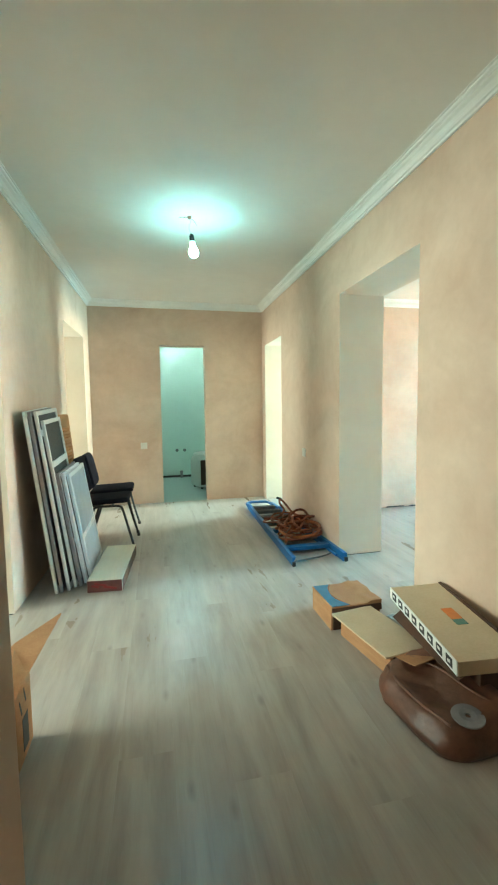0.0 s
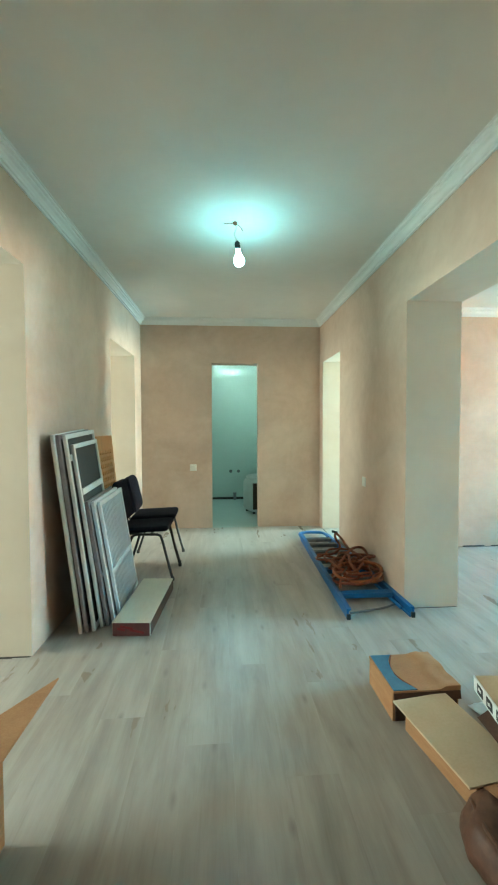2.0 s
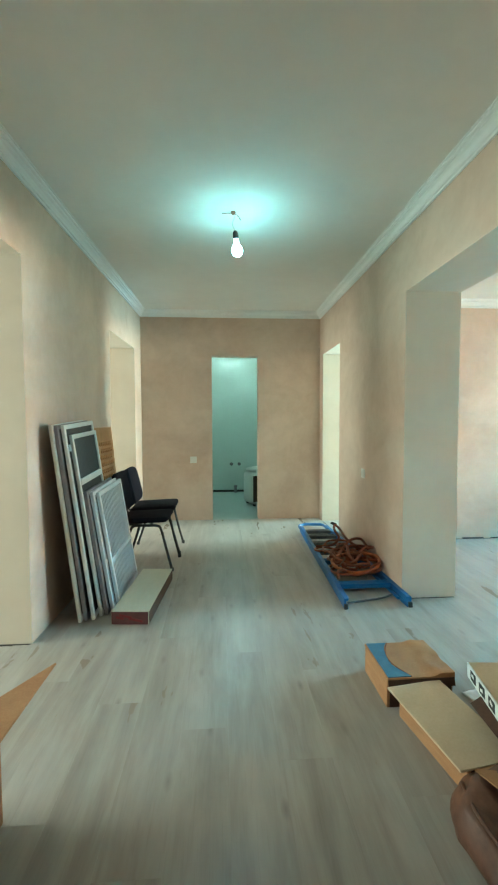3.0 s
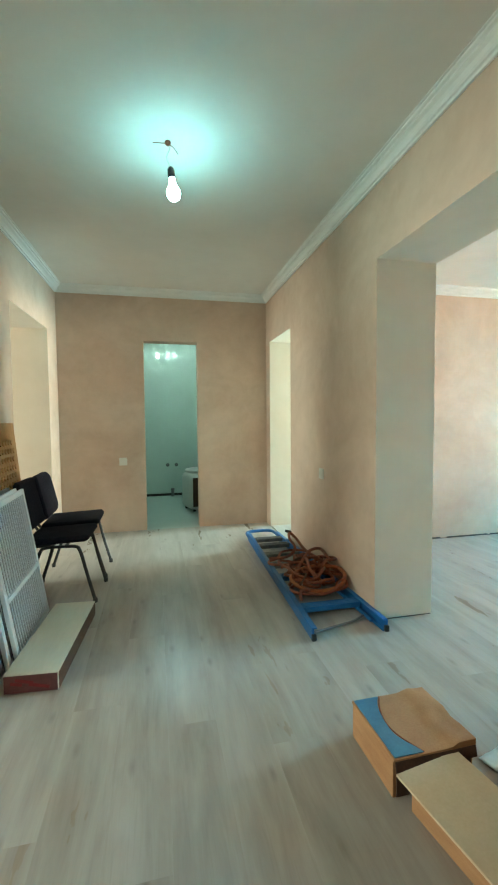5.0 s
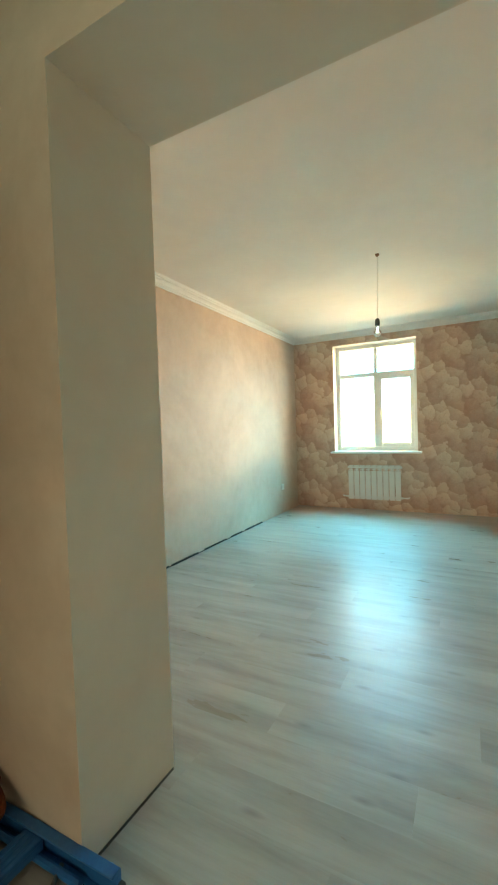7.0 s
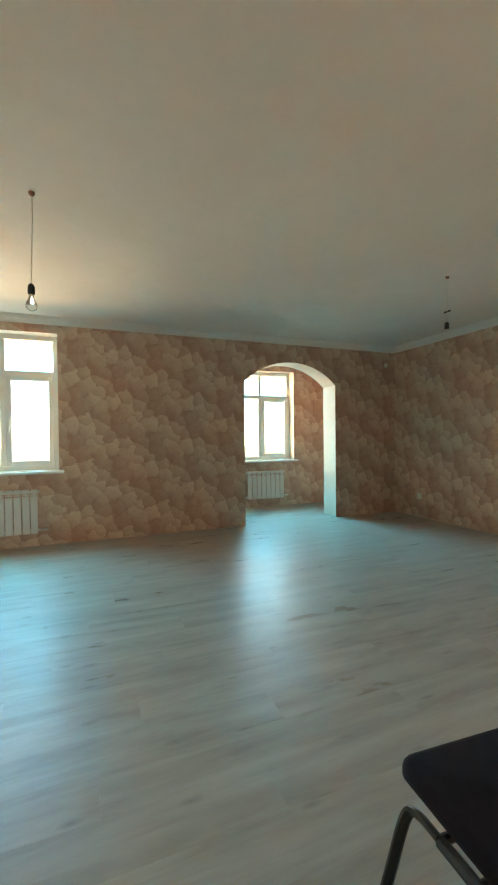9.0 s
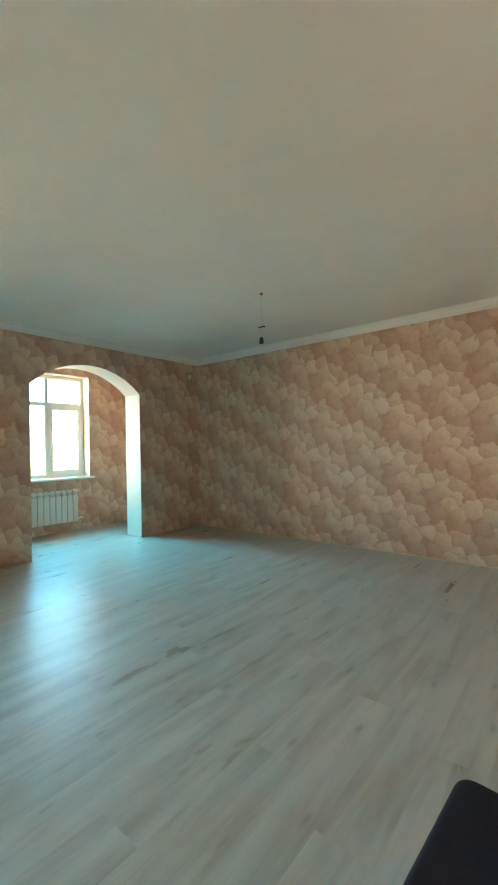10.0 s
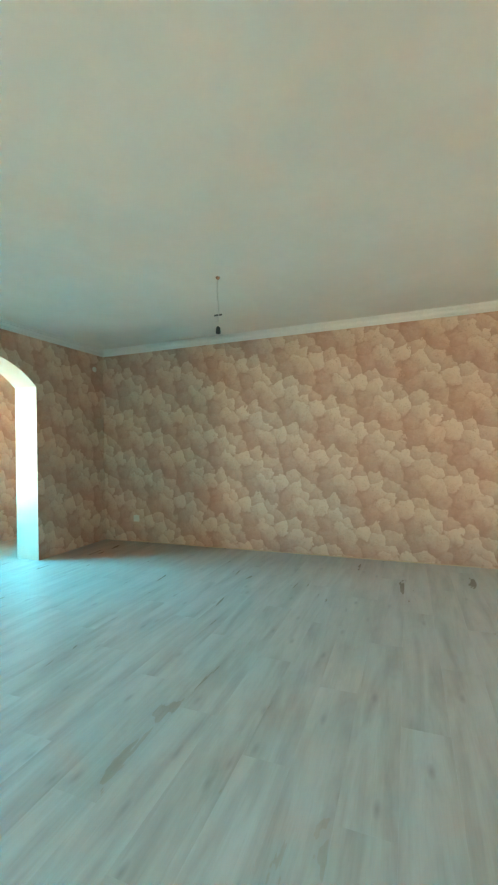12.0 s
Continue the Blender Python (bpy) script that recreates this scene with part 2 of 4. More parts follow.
BLACK = surface("black_plastic", (0.012, 0.011, 0.011), (0.025, 0.023, 0.023), 20, 0.45)
PLASTIC = surface("ivory_plastic", (0.66, 0.64, 0.57), (0.74, 0.72, 0.65), 10, 0.4, relief=0.02)
COPPER = surface("wire_copper", (0.22, 0.09, 0.05), (0.36, 0.16, 0.08), 30, 0.5)
BULBGLASS = glass_material("bulb_glass", (0.95, 0.97, 0.95), 0.15)
LIT = emitter("lit_bulb", (0.36, 1.0, 0.97), 88)
DISTANCE = emitter("pale_outdoor_haze", (0.72, 1.0, 0.70), 3.0)
BATHLIT = emitter("bath_bulb", (0.66, 1.0, 0.88), 115)


# ---------------------------------------------------------------- mesh helpers
def obj(name, bm, mat, parent=None, label="", smooth=False):
    me = bpy.data.meshes.new(name)
    bmesh.ops.recalc_face_normals(bm, faces=bm.faces[:])
    if smooth:
        for f in bm.faces:
            f.smooth = True
    bm.to_mesh(me)
    bm.free()
    for x in (mat if isinstance(mat, (list, tuple)) else [mat]):
        me.materials.append(x)
    ob = new(name, me)
    if parent is not None:
        ob.parent = parent
    if label:
        tagged(ob, label)
    return ob


part = obj


def thing(name, m, label, category, group="", kind=""):
    e = new(name)
    e.empty_display_size = 0.1
    e.matrix_basis = m
    return tagged(e, label, category, group, kind)


def block(x0, x1, y0, y1, z0, z1, bevel=0.0, bm=None, segments=2, slot=0):
    own = bmesh.new()
    bmesh.ops.create_cube(own, size=1)
    bmesh.ops.scale(own, vec=(x1 - x0, y1 - y0, z1 - z0), verts=own.verts)
    bmesh.ops.translate(own, vec=((x0 + x1) / 2, (y0 + y1) / 2, (z0 + z1) / 2), verts=own.verts)
    if bevel:
        bmesh.ops.bevel(own, geom=own.edges[:], offset=bevel, segments=segments, affect="EDGES", profile=0.6)
    for f in own.faces:
        f.material_index = slot
    if bm is None:
        return own
    merge(bm, own)
    return bm


def merge(bm, other):
    me = bpy.data.meshes.new("tmp")
    other.to_mesh(me)
    other.free()
    bm.from_mesh(me)
    bpy.data.meshes.remove(me)


def turned(bm, m):
    bmesh.ops.transform(bm, matrix=m, verts=bm.verts)
    return bm


def lathe(profile, segments=20, bm=None):
    """A solid of revolution about z from (radius, z) pairs."""
    bm = bm or bmesh.new()
    rings = []
    for r, z in profile:
        if r < 1e-6:
            rings.append([bm.verts.new((0, 0, z))])
        else:
            rings.append([bm.verts.new((r * math.cos(math.tau * i / segments), r * math.sin(math.tau * i / segments), z)) for i in range(segments)])
    for a, b in zip(rings, rings[1:]):
        for i in range(segments):
            j = (i + 1) % segments
            if len(a) == 1 and len(b) > 1:
                bm.faces.new((a[0], b[i], b[j]))
            elif len(b) == 1 and len(a) > 1:
                bm.faces.new((a[i], a[j], b[0]))
            elif len(a) > 1:
                bm.faces.new((a[i], a[j], b[j], b[i]))
    return bm


def smooth_path(points, steps=8):
    """A soft curve through the points."""
    pts = [Vector(p) for p in points]
    out = []
    for i in range(len(pts) - 1):
        p0, p1, p2, p3 = pts[max(i - 1, 0)], pts[i], pts[i + 1], pts[min(i + 2, len(pts) - 1)]
        for k in range(steps):
            t = k / steps
            out.append(0.5 * (2 * p1 + (p2 - p0) * t + (2 * p0 - 5 * p1 + 4 * p2 - p3) * t * t + (3 * p1 - p0 - 3 * p2 + p3) * t ** 3))
    out.append(pts[-1])
    return out


def tube(points, radius, sides=8, bm=None, flat=1.0):
    """A round bar along the points, its ends closed."""
    bm = bm or bmesh.new()
    pts = [Vector(p) for p in points]
    rings, up = [], None
    for i, p in enumerate(pts):
        d = (pts[min(i + 1, len(pts) - 1)] - pts[max(i - 1, 0)]).normalized()
        if up is None:
            up = d.orthogonal().normalized()
        up = (up - d * up.dot(d))
        up = up.normalized() if up.length > 1e-5 else d.orthogonal().normalized()
        side = d.cross(up)
        r = radius(i / (len(pts) - 1)) if callable(radius) else radius
        rings.append([bm.verts.new(p + (up * math.cos(math.tau * k / sides) + side * flat * math.sin(math.tau * k / sides)) * r) for k in range(sides)])
    for a, b in zip(rings, rings[1:]):
        for k in range(sides):
            bm.faces.new((a[k], a[(k + 1) % sides], b[(k + 1) % sides], b[k]))
    bm.faces.new(rings[0][::-1])
    bm.faces.new(rings[-1])
    return bm


def pad(wx, wy, thick, corner, dome=0.0, rings=4, segments=6):
    """A cushion: a rounded rectangle with soft edges, its underside at z = 0."""
    bm = bmesh.new()

    def outline(inset, z):
        c = max(corner - inset, 0.004)
        loop = []
        for q, (sx, sy) in enumerate(((1, 1), (-1, 1), (-1, -1), (1, -1))):
            cx, cy = sx * (wx / 2 - corner), sy * (wy / 2 - corner)
            for k in range(segments + 1):
                a = math.pi / 2 * (q + k / segments)
                loop.append(bm.verts.new((cx + c * math.cos(a), cy + c * math.sin(a), z)))
        return loop

    e = min(thick / 2, corner * 0.8)
    levels = [outline(e * 0.6, 0.0), outline(0, e * 0.5)]
    for k in range(rings + 1):
        a = math.pi / 2 * k / rings
        levels.append(outline(e * (1 - math.cos(a)), thick - e + e * math.sin(a)))
    for a, b in zip(levels, levels[1:]):
        n = len(a)
        for i in range(n):
            bm.faces.new((a[i], a[(i + 1) % n], b[(i + 1) % n], b[i]))
    bm.faces.new(levels[0][::-1])
    top = bm.verts.new((0, 0, thick + dome))
    last = levels[-1]
    for i in range(len(last)):
        bm.faces.new((last[i], last[(i + 1) % len(last)], top))
    return bm


def crumpled(bm, amount, size, seed=0.0):
    for v in bm.verts:
        v.co += noise.noise_vector(v.co / size + Vector((seed, seed * 1.7, 3.1))) * amount
    return bm


# ---------------------------------------------------------------- walls, floors and ceilings
def wall(name, axis, near, far, a0, a1, z0, z1, holes, mats, label, arch=None):
    """A wall between the planes near and far of one axis, from a0 to a1 along the other, with openings (a, b, bottom, top).
    mats: the near face, the far face, the reveals. arch: (a, b, spring, rise) rounds the top of an opening."""
    bm = bmesh.new()
    marks_a = sorted({a0, a1, *[h[0] for h in holes], *[h[1] for h in holes]})
    marks_z = sorted({z0, z1, *[h[2] for h in holes], *[h[3] for h in holes]})

    def v(a, d, z):
        return bm.verts.new((d, a, z) if axis == "x" else (a, d, z))

    def quad(pts, slot):
        bm.faces.new([v(*p) for p in pts]).material_index = slot

    def solid(i, k):
        if not (0 <= i < len(marks_a) - 1 and 0 <= k < len(marks_z) - 1):
            return False
        ca, cz = (marks_a[i] + marks_a[i + 1]) / 2, (marks_z[k] + marks_z[k + 1]) / 2
        return not any(h[0] < ca < h[1] and h[2] < cz < h[3] for h in holes)

    for i in range(len(marks_a) - 1):
        for k in range(len(marks_z) - 1):
            if not solid(i, k):
                continue
            p, q, r, s = marks_a[i], marks_a[i + 1], marks_z[k], marks_z[k + 1]
            quad([(p, near, r), (q, near, r), (q, near, s), (p, near, s)], 0)
            quad([(p, far, r), (q, far, r), (q, far, s), (p, far, s)], 1)
            for di, dk, e in ((-1, 0, [(p, r), (p, s)]), (1, 0, [(q, r), (q, s)]), (0, -1, [(p, r), (q, r)]), (0, 1, [(p, s), (q, s)])):
                if not solid(i + di, k + dk):
                    (ea, ez), (fa, fz) = e
                    quad([(ea, near, ez), (fa, near, fz), (fa, far, fz), (ea, far, ez)], 2)
    if arch:
        a, b, spring, rise = arch
        half = (b - a) / 2
        radius = (half * half + rise * rise) / (2 * rise)
        top = next(h[3] for h in holes if h[0] == a)
        n = 20
        curve = []
        for i in range(n + 1):
            x = a + (b - a) * i / n
            curve.append((x, spring + rise - radius + math.sqrt(max(radius ** 2 - (x - a - half) ** 2, 0))))
        for (p, r), (q, s) in zip(curve, curve[1:]):
            quad([(p, near, r), (q, near, s), (q, near, top), (p, near, top)], 0)
            quad([(p, far, r), (q, far, s), (q, far, top), (p, far, top)], 1)
            quad([(p, near, r), (q, near, s), (q, far, s), (p, far, r)], 2)
    bmesh.ops.remove_doubles(bm, verts=bm.verts[:], dist=0.0005)
    return tagged(obj(name, bm, mats), label, "wall", kind="structure")


HX0, HX1, HY0, HY1, HZ = -0.49, 1.83, 0.95, 6.055, 2.65
LX0, LX1, LY0, LY1, LZ = 2.222, 7.03, -1.487, 4.97, 2.515
AX0, AX1, AY1 = 7.35, 8.30, 1.75
TOP = 2.85

east = wall("wall_hall_east", "x", HX1, LX0, -1.75, 7.9, -0.05, TOP,
     [(2.515, 3.555, -0.05, 2.152), (5.152, 5.895, -0.05, 2.10)], [PAINT, PAPER, REVEAL],
     "peach painted hall wall with wide plastered openings, wallpapered behind")
west = wall("wall_hall_west", "x", -0.89, HX0, -1.2, 6.6, -0.05, TOP,
     [(1.85, 3.12, -0.05, 2.175), (4.74, 5.72, -0.05, 2.125)], [PAINT, PAINT, REVEAL],
     "peach painted hall wall with two plastered openings")


def skew(ob, past=9.0):
    """The hall's west side stands slightly out of square."""
    for v in ob.data.vertices:
        if v.co.x < past:
            v.co.x += 0.027 * (v.co.y - 4.5)


skew(west)


def lean_out(ob):
    """South of the opening the living room's west side runs slightly out of square."""
    bm = bmesh.new()
    bm.from_mesh(ob.data)
    bmesh.ops.bisect_plane(bm, geom=bm.verts[:] + bm.edges[:] + bm.faces[:], plane_co=(0, 2.2, 0), plane_no=(0, 1, 0))
    for v in bm.verts:
        if LX0 - 0.01 < v.co.x < LX0 + 0.2 and v.co.y < 2.25:
            v.co.x -= 0.022 * max(0.0, v.co.y - LY0)
    bm.to_mesh(ob.data)
    bm.free()


lean_out(east)
wall("wall_hall_north", "y", HY1, 6.215, HX0 - 0.05, HX1 + 0.02, -0.05, TOP,
     [(0.436, 1.028, -0.05, 2.10)], [PAINT, TILE, PAINT], "peach painted end wall with a narrow bathroom doorway")
wall("wall_hall_south", "y", 0.70, HY0, HX0 - 0.2, HX1 + 0.02, -0.05, TOP,
     [(0.17, 1.12, -0.05, 2.15)], [PAINT, PAINT, PAINT], "peach painted wall with the entrance opening")
wall("wall_living_east", "x", LX1, AX0, -1.75, 5.2, -0.05, TOP,
     [(3.24, 4.37, 0.825, 2.345), (-0.408, 1.003, -0.05, 2.30)], [PAPER, PAPER, REVEAL],
     "wallpapered wall with a window and a round-headed archway", arch=(-0.408, 1.003, 1.905, 0.29))
wall("wall_living_south", "y", -1.75, LY0, LX0 - 0.02, 8.6, -0.05, TOP, [], [PAINT, PAPER, PAINT],
     "wall papered with cream and brown cloud pattern")
wall("wall_living_north", "y", LY1, 5.10, LX0 - 0.02, 7.36, -0.05, TOP, [], [PAINT, PAINT, PAINT],
     "plain peach painted living room wall")
wall("wall_alcove_east", "x", AX1, 8.62, -1.75, AY1 + 0.2, -0.05, TOP,
     [(-0.41, 0.72, 0.78, 2.28)], [PAPER, PAINT, REVEAL], "wallpapered alcove wall with a window")
wall("wall_alcove_north", "y", AY1, AY1 + 0.2, 7.33, 8.32, -0.05, TOP, [], [PAPER, PAINT, PAINT], "wallpapered alcove side wall")
wall("wall_west_room", "x", -4.6, -4.3, -1.2, 6.6, -0.05, TOP,
     [(1.30, 3.00, 0.8, 2.3), (4.40, 5.80, 0.8, 2.3)], [PAINT, PAINT, REVEAL], "plain painted wall of the side rooms with two windows")
wall("wall_west_room_north", "y", 6.3, 6.6, -4.62, -0.88, -0.05, TOP, [], [PAINT, PAINT, PAINT], "plain painted side wall")
wall("wall_west_room_south", "y", -1.2, -0.95, -4.62, 2.0, -0.05, TOP, [], [PAINT, PAINT, PAINT], "plain painted closing wall")
wall("wall_west_partition", "y", 3.35, 3.5, -4.32, -0.9, -0.05, TOP, [], [PAINT, PAINT, PAINT], "plain painted partition between the side rooms")
wall("wall_east_room", "x", 5.35, 5.65, 5.0, 7.9, -0.05, TOP, [(5.25, 6.25, 0.8, 2.3)], [PAINT, PAINT, REVEAL], "plain painted wall of a side room with a window")
wall("wall_east_room_north", "y", 7.6, 7.9, 2.2, 5.4, -0.05, TOP, [], [PAINT, PAINT, PAINT], "plain painted side wall")
wall("wall_bath_north", "y", 8.2, 8.4, -0.6, 1.85, -0.05, TOP, [], [TILE, TILE, TILE], "pale green glossy bathroom wall")
wall("wall_bath_west", "x", -0.6, -0.35, 6.2, 8.3, -0.05, TOP, [], [TILE, TILE, TILE], "pale green glossy bathroom side wall")
wall("wall_bath_east", "x", 1.79, 1.828, 6.2, 8.3, -0.05, TOP, [], [TILE, TILE, TILE], "pale green glossy bathroom side wall")


def ceiling(name, x0, x1, y0, y1, z, label):
    tagged(obj(name, block(x0 - 0.02, x1 + 0.02, y0 - 0.02, y1 + 0.02, z, z + 0.1), WHITE), label, "ceiling", kind="structure")


ceiling("ceiling_hall", HX0 - 0.12, HX1, HY0, HY1, HZ, "smooth white painted hall ceiling")
ceiling("ceiling_living", LX0, LX1, LY0, LY1, LZ, "smooth white painted living room ceiling")
ceiling("ceiling_alcove", AX0, AX1, LY0, AY1, LZ, "white alcove ceiling")
ceiling("ceiling_west_room", -4.3, -0.89, -0.95, 6.3, 2.64, "white side room ceiling")
ceiling("ceiling_east_room", 2.22, 5.35, 5.10, 7.6, 2.6, "white side room ceiling")
ceiling("ceiling_bath", -0.35, 1.79, 6.215, 8.2, 2.55, "white bathroom ceiling")
ceiling("ceiling_entrance", -0.49, 1.83, -0.95, 0.70, 2.6, "white entrance ceiling")


def cornice(name, x0, x1, y0, y1, z, label, k=1.0):
    """A moulded plaster cornice round a room."""
    profile = [(0.0, -0.088), (0.014, -0.088), (0.015, -0.073), (0.027, -0.070), (0.030, -0.056), (0.044, -0.041), (0.061, -0.032),
               (0.062, -0.021), (0.077, -0.017), (0.079, -0.006), (0.090, -0.005), (0.090, 0.0)]
    bm = bmesh.new()
    rings = []
    for d, h in profile:
        d, h = d * k, h * k
        rings.append([bm.verts.new(p) for p in ((x0 + d, y0 + d, z + h), (x1 - d, y0 + d, z + h), (x1 - d, y1 - d, z + h), (x0 + d, y1 - d, z + h))])
    for a, b in zip(rings, rings[1:]):
        for i in range(4):
            bm.faces.new((a[i], a[(i + 1) % 4], b[(i + 1) % 4], b[i]))
    ob = tagged(obj(name, bm, MOULD), label, "cornice", kind="structure")
    return ob


skew(cornice("trim_hall", HX0, HX1, HY0, HY1, HZ, "white moulded plaster cornice round the hall", 0.88), 0.5)
trim = cornice("trim_living", LX0, LX1, LY0, LY1, LZ, "white moulded plaster cornice round the living room", 0.88)
lean_out(trim)

tagged(obj("floor_base", block(-4.4, 8.6, -1.3, 6.2, -0.06, -0.012), GAPDARK), "dark underlay below the laminate floor", "floor", kind="structure")
tagged(obj("floor_bath", block(-0.4, 1.80, 6.051, 8.3, -0.05, -0.004), BATHFLOOR), "grey tiled bathroom floor", "floor", kind="structure")
tagged(obj("floor_side_rooms", block(-4.4, -0.495, -1.0, 6.3, -0.05, -0.003), OAK), "pale oak laminate floor of the side rooms", "floor", kind="structure")
tagged(obj("floor_east_room", block(1.84, 5.4, 5.02, 7.7, -0.05, -0.003), OAK), "pale oak laminate floor of the side room", "floor", kind="structure")
tagged(obj("floor_entrance", block(-0.5, 1.85, -1.0, 0.94, -0.05, -0.003), OAK), "pale oak laminate floor of the entrance", "floor", kind="structure")


tagged(obj("backdrop", block(14.0, 14.1, -14.0, 20.0, -3.0, 9.0), DISTANCE), "pale bright haze outside the windows", "backdrop", kind="structure")


# ---------------------------------------------------------------- windows and radiators
def window(name, x, y0, y1, z0, z1, label, inner, depth):
    """A white plastic window seen from the room at smaller x: fixed lights above, two casements below."""
    w = tagged(new(name), label, "window", kind="structure")
    w.matrix_basis = pose(x, 0, 0)
    f, split, mid = 0.055, z0 + (z1 - z0) * 0.715, (y0 + y1) / 2
    for a, b, c, d in ((y0, y0 + f, z0, z1), (y1 - f, y1, z0, z1), (y0 + f, y1 - f, z0, z0 + f), (y0 + f, y1 - f, z1 - f, z1),
                       (y0 + f, y1 - f, split - 0.03, split + 0.03)):
        part("window_frame", block(0, 0.06, a, b, c, d, 0.006), PVC, w)
    part("mullion", block(0.002, 0.058, mid - 0.025, mid + 0.025, split + 0.03, z1 - f, 0.005), PVC, w)
    part("mullion", block(0.002, 0.058, mid - 0.03, mid + 0.03, z0 + f, split - 0.03, 0.005), PVC, w)
    sash = part("casement", block(-0.012, 0.045, y0 + f, y0 + f + 0.05, z0 + f, split - 0.03, 0.006), PVC, w)
    for a, b, c, d in ((mid - 0.085, mid - 0.032, z0 + f, split - 0.03), (y0 + f + 0.05, mid - 0.085, z0 + f, z0 + f + 0.05),
                       (y0 + f + 0.05, mid - 0.085, split - 0.08, split - 0.03)):
        part("casement", block(-0.012, 0.045, a, b, c, d, 0.006), PVC, w)
    hz = (z0 + split) / 2
    bm = block(-0.03, -0.012, mid - 0.07, mid - 0.045, hz - 0.035, hz + 0.035, 0.004)
    block(-0.05, -0.03, mid - 0.066, mid - 0.049, hz - 0.012, hz + 0.012, 0.003, bm)
    block(-0.052, -0.038, mid - 0.068, mid - 0.047, hz - 0.115, hz + 0.012, 0.004, bm)
    part("handle", bm, PVC, w)
    for a, b, c, d in ((y0 + f, mid - 0.025, split + 0.03, z1 - f), (mid + 0.025, y1 - f, split + 0.03, z1 - f),
                       (y0 + f + 0.05, mid - 0.085, z0 + f + 0.05, split - 0.08), (mid + 0.03, y1 - f, z0 + f, split - 0.03)):
        p = part("pane", block(0.024, 0.030, a, b, c, d), GLASS, w)
        p.visible_shadow = False
    part("window_sill", block(inner - 0.07, depth, y0 - 0.05, y1 + 0.05, z0 - 0.032, z0 - 0.004, 0.008), PVC, w)
    return w


window("window_1", 7.20, 3.24, 4.37, 0.825, 2.345, "white plastic window with small upper lights, bright daylight outside", -0.17, 0.0)
window("window_2", 8.47, -0.41, 0.72, 0.78, 2.28, "white plastic alcove window with small upper lights, bright daylight outside", -0.17, 0.0)


def radiator(x, y0, y1, z0, z1, label):
    """A sectional radiator on brackets, with pipe stubs below its ends."""
    r = thing("radiator", pose(x, y0, z0), label, "radiator", "radiators under the windows")
    n = max(int(round((y1 - y0) / 0.08)), 3)
    step, h = (y1 - y0) / n, z1 - z0
    for i in range(n):
        a = i * step
        bm = block(-0.075, -0.062, a + 0.004, a + step - 0.004, 0.012, h - 0.075, 0.006)
        block(-0.063, -0.012, a + step * 0.42, a + step * 0.58, 0.02, h - 0.02, 0.003, bm)
        block(-0.060, -0.020, a + 0.006, a + step - 0.006, h - 0.045, h, 0.008, bm)
        block(-0.066, -0.058, a + 0.010, a + step - 0.010, h - 0.066, h - 0.052, 0.003, bm)
        part("section", bm, ALU, r)
    for zz in (0.045, h - 0.03):
        part("manifold", turned(lathe([(0, 0), (0.016, 0), (0.016, y1 - y0 + 0.02), (0, y1 - y0 + 0.02)], 10), pose(-0.037, -0.01, zz, -90)), ALU, r)
    for yy, s in ((0.0, -1), (y1 - y0, 1)):
        part("pipe_stub", tube(smooth_path([(-0.037, yy, 0.045), (-0.037, yy + s * 0.05, 0.045), (-0.02, yy + s * 0.085, 0.045), (0.03, yy + s * 0.09, 0.045)], 4), 0.011), ALU, r)
    for yy in (step, y1 - y0 - step):
        part("bracket", block(-0.03, 0.012, yy - 0.01, yy + 0.01, h - 0.05, h - 0.03), STEEL, r)
    return r


radiator(7.02, 3.45, 4.165, 0.14, 0.63, "white sectional radiator under the living room window")
radiator(8.29, -0.17, 0.50, 0.13, 0.60, "white sectional radiator under the alcove window")


# ---------------------------------------------------------------- bare lamps
def bulb_profile(r, h):
    return [(0.0, -h), (r * 0.45, -h + 0.004), (r * 0.8, -h + 0.014), (r, -h + r * 0.95), (r * 0.92, -h + r * 1.5), (r * 0.6, -h * 0.36), (r * 0.44, -h * 0.18), (r * 0.42, 0.0)]


def pendant(x, y, z, drop, label, lit=False, bulb=True, lean=0.0):
    """A bare bulb holder on two thin wires; the origin is at the ceiling."""
    p = thing("pendant_lamp", pose(x, y, z), label, "lamp")
    e = Vector((lean, 0.01, -drop))
    wire = smooth_path([(0, 0, 0), (0.008, 0.0, -drop * 0.3), (-0.006, 0.004, -drop * 0.65), e], 6)
    part("wire", tube(wire, 0.0022, 6), PLASTIC, p, "pale twisted wire")
    bm = crumpled(lathe([(0, 0.0), (0.016, 0.0), (0.014, -0.012), (0.006, -0.020), (0, -0.021)], 10), 0.003, 0.02)
    part("wire_joint", bm, COPPER, p, "brown taped wire ends")
    if lit:
        part("loose_wire", tube(smooth_path([(0.0, 0, -0.01), (0.03, 0.01, -0.02), (0.05, 0.0, -0.055)], 5), 0.002, 6), COPPER, p)
        part("loose_wire", tube(smooth_path([(0.0, 0, -0.008), (-0.04, 0.0, -0.010), (-0.075, 0.01, -0.006)], 5), 0.002, 6), COPPER, p)
    tilt = pose(e.x, e.y, e.z, 0, -6 if lit else 0, 0)
    part("socket", turned(lathe([(0, 0.0), (0.009, 0.0), (0.017, -0.012), (0.019, -0.034), (0.018, -0.056), (0.0, -0.056)], 16), tilt), BLACK, p, "black plastic bulb holder", True)
    if bulb:
        g = part("bulb", turned(lathe(bulb_profile(0.036, 0.115) if lit else bulb_profile(0.030, 0.095), 20), tilt @ pose(0, 0, -0.054)), LIT if lit else BULBGLASS, p, "glowing bulb" if lit else "clear unlit bulb", True)
    return p


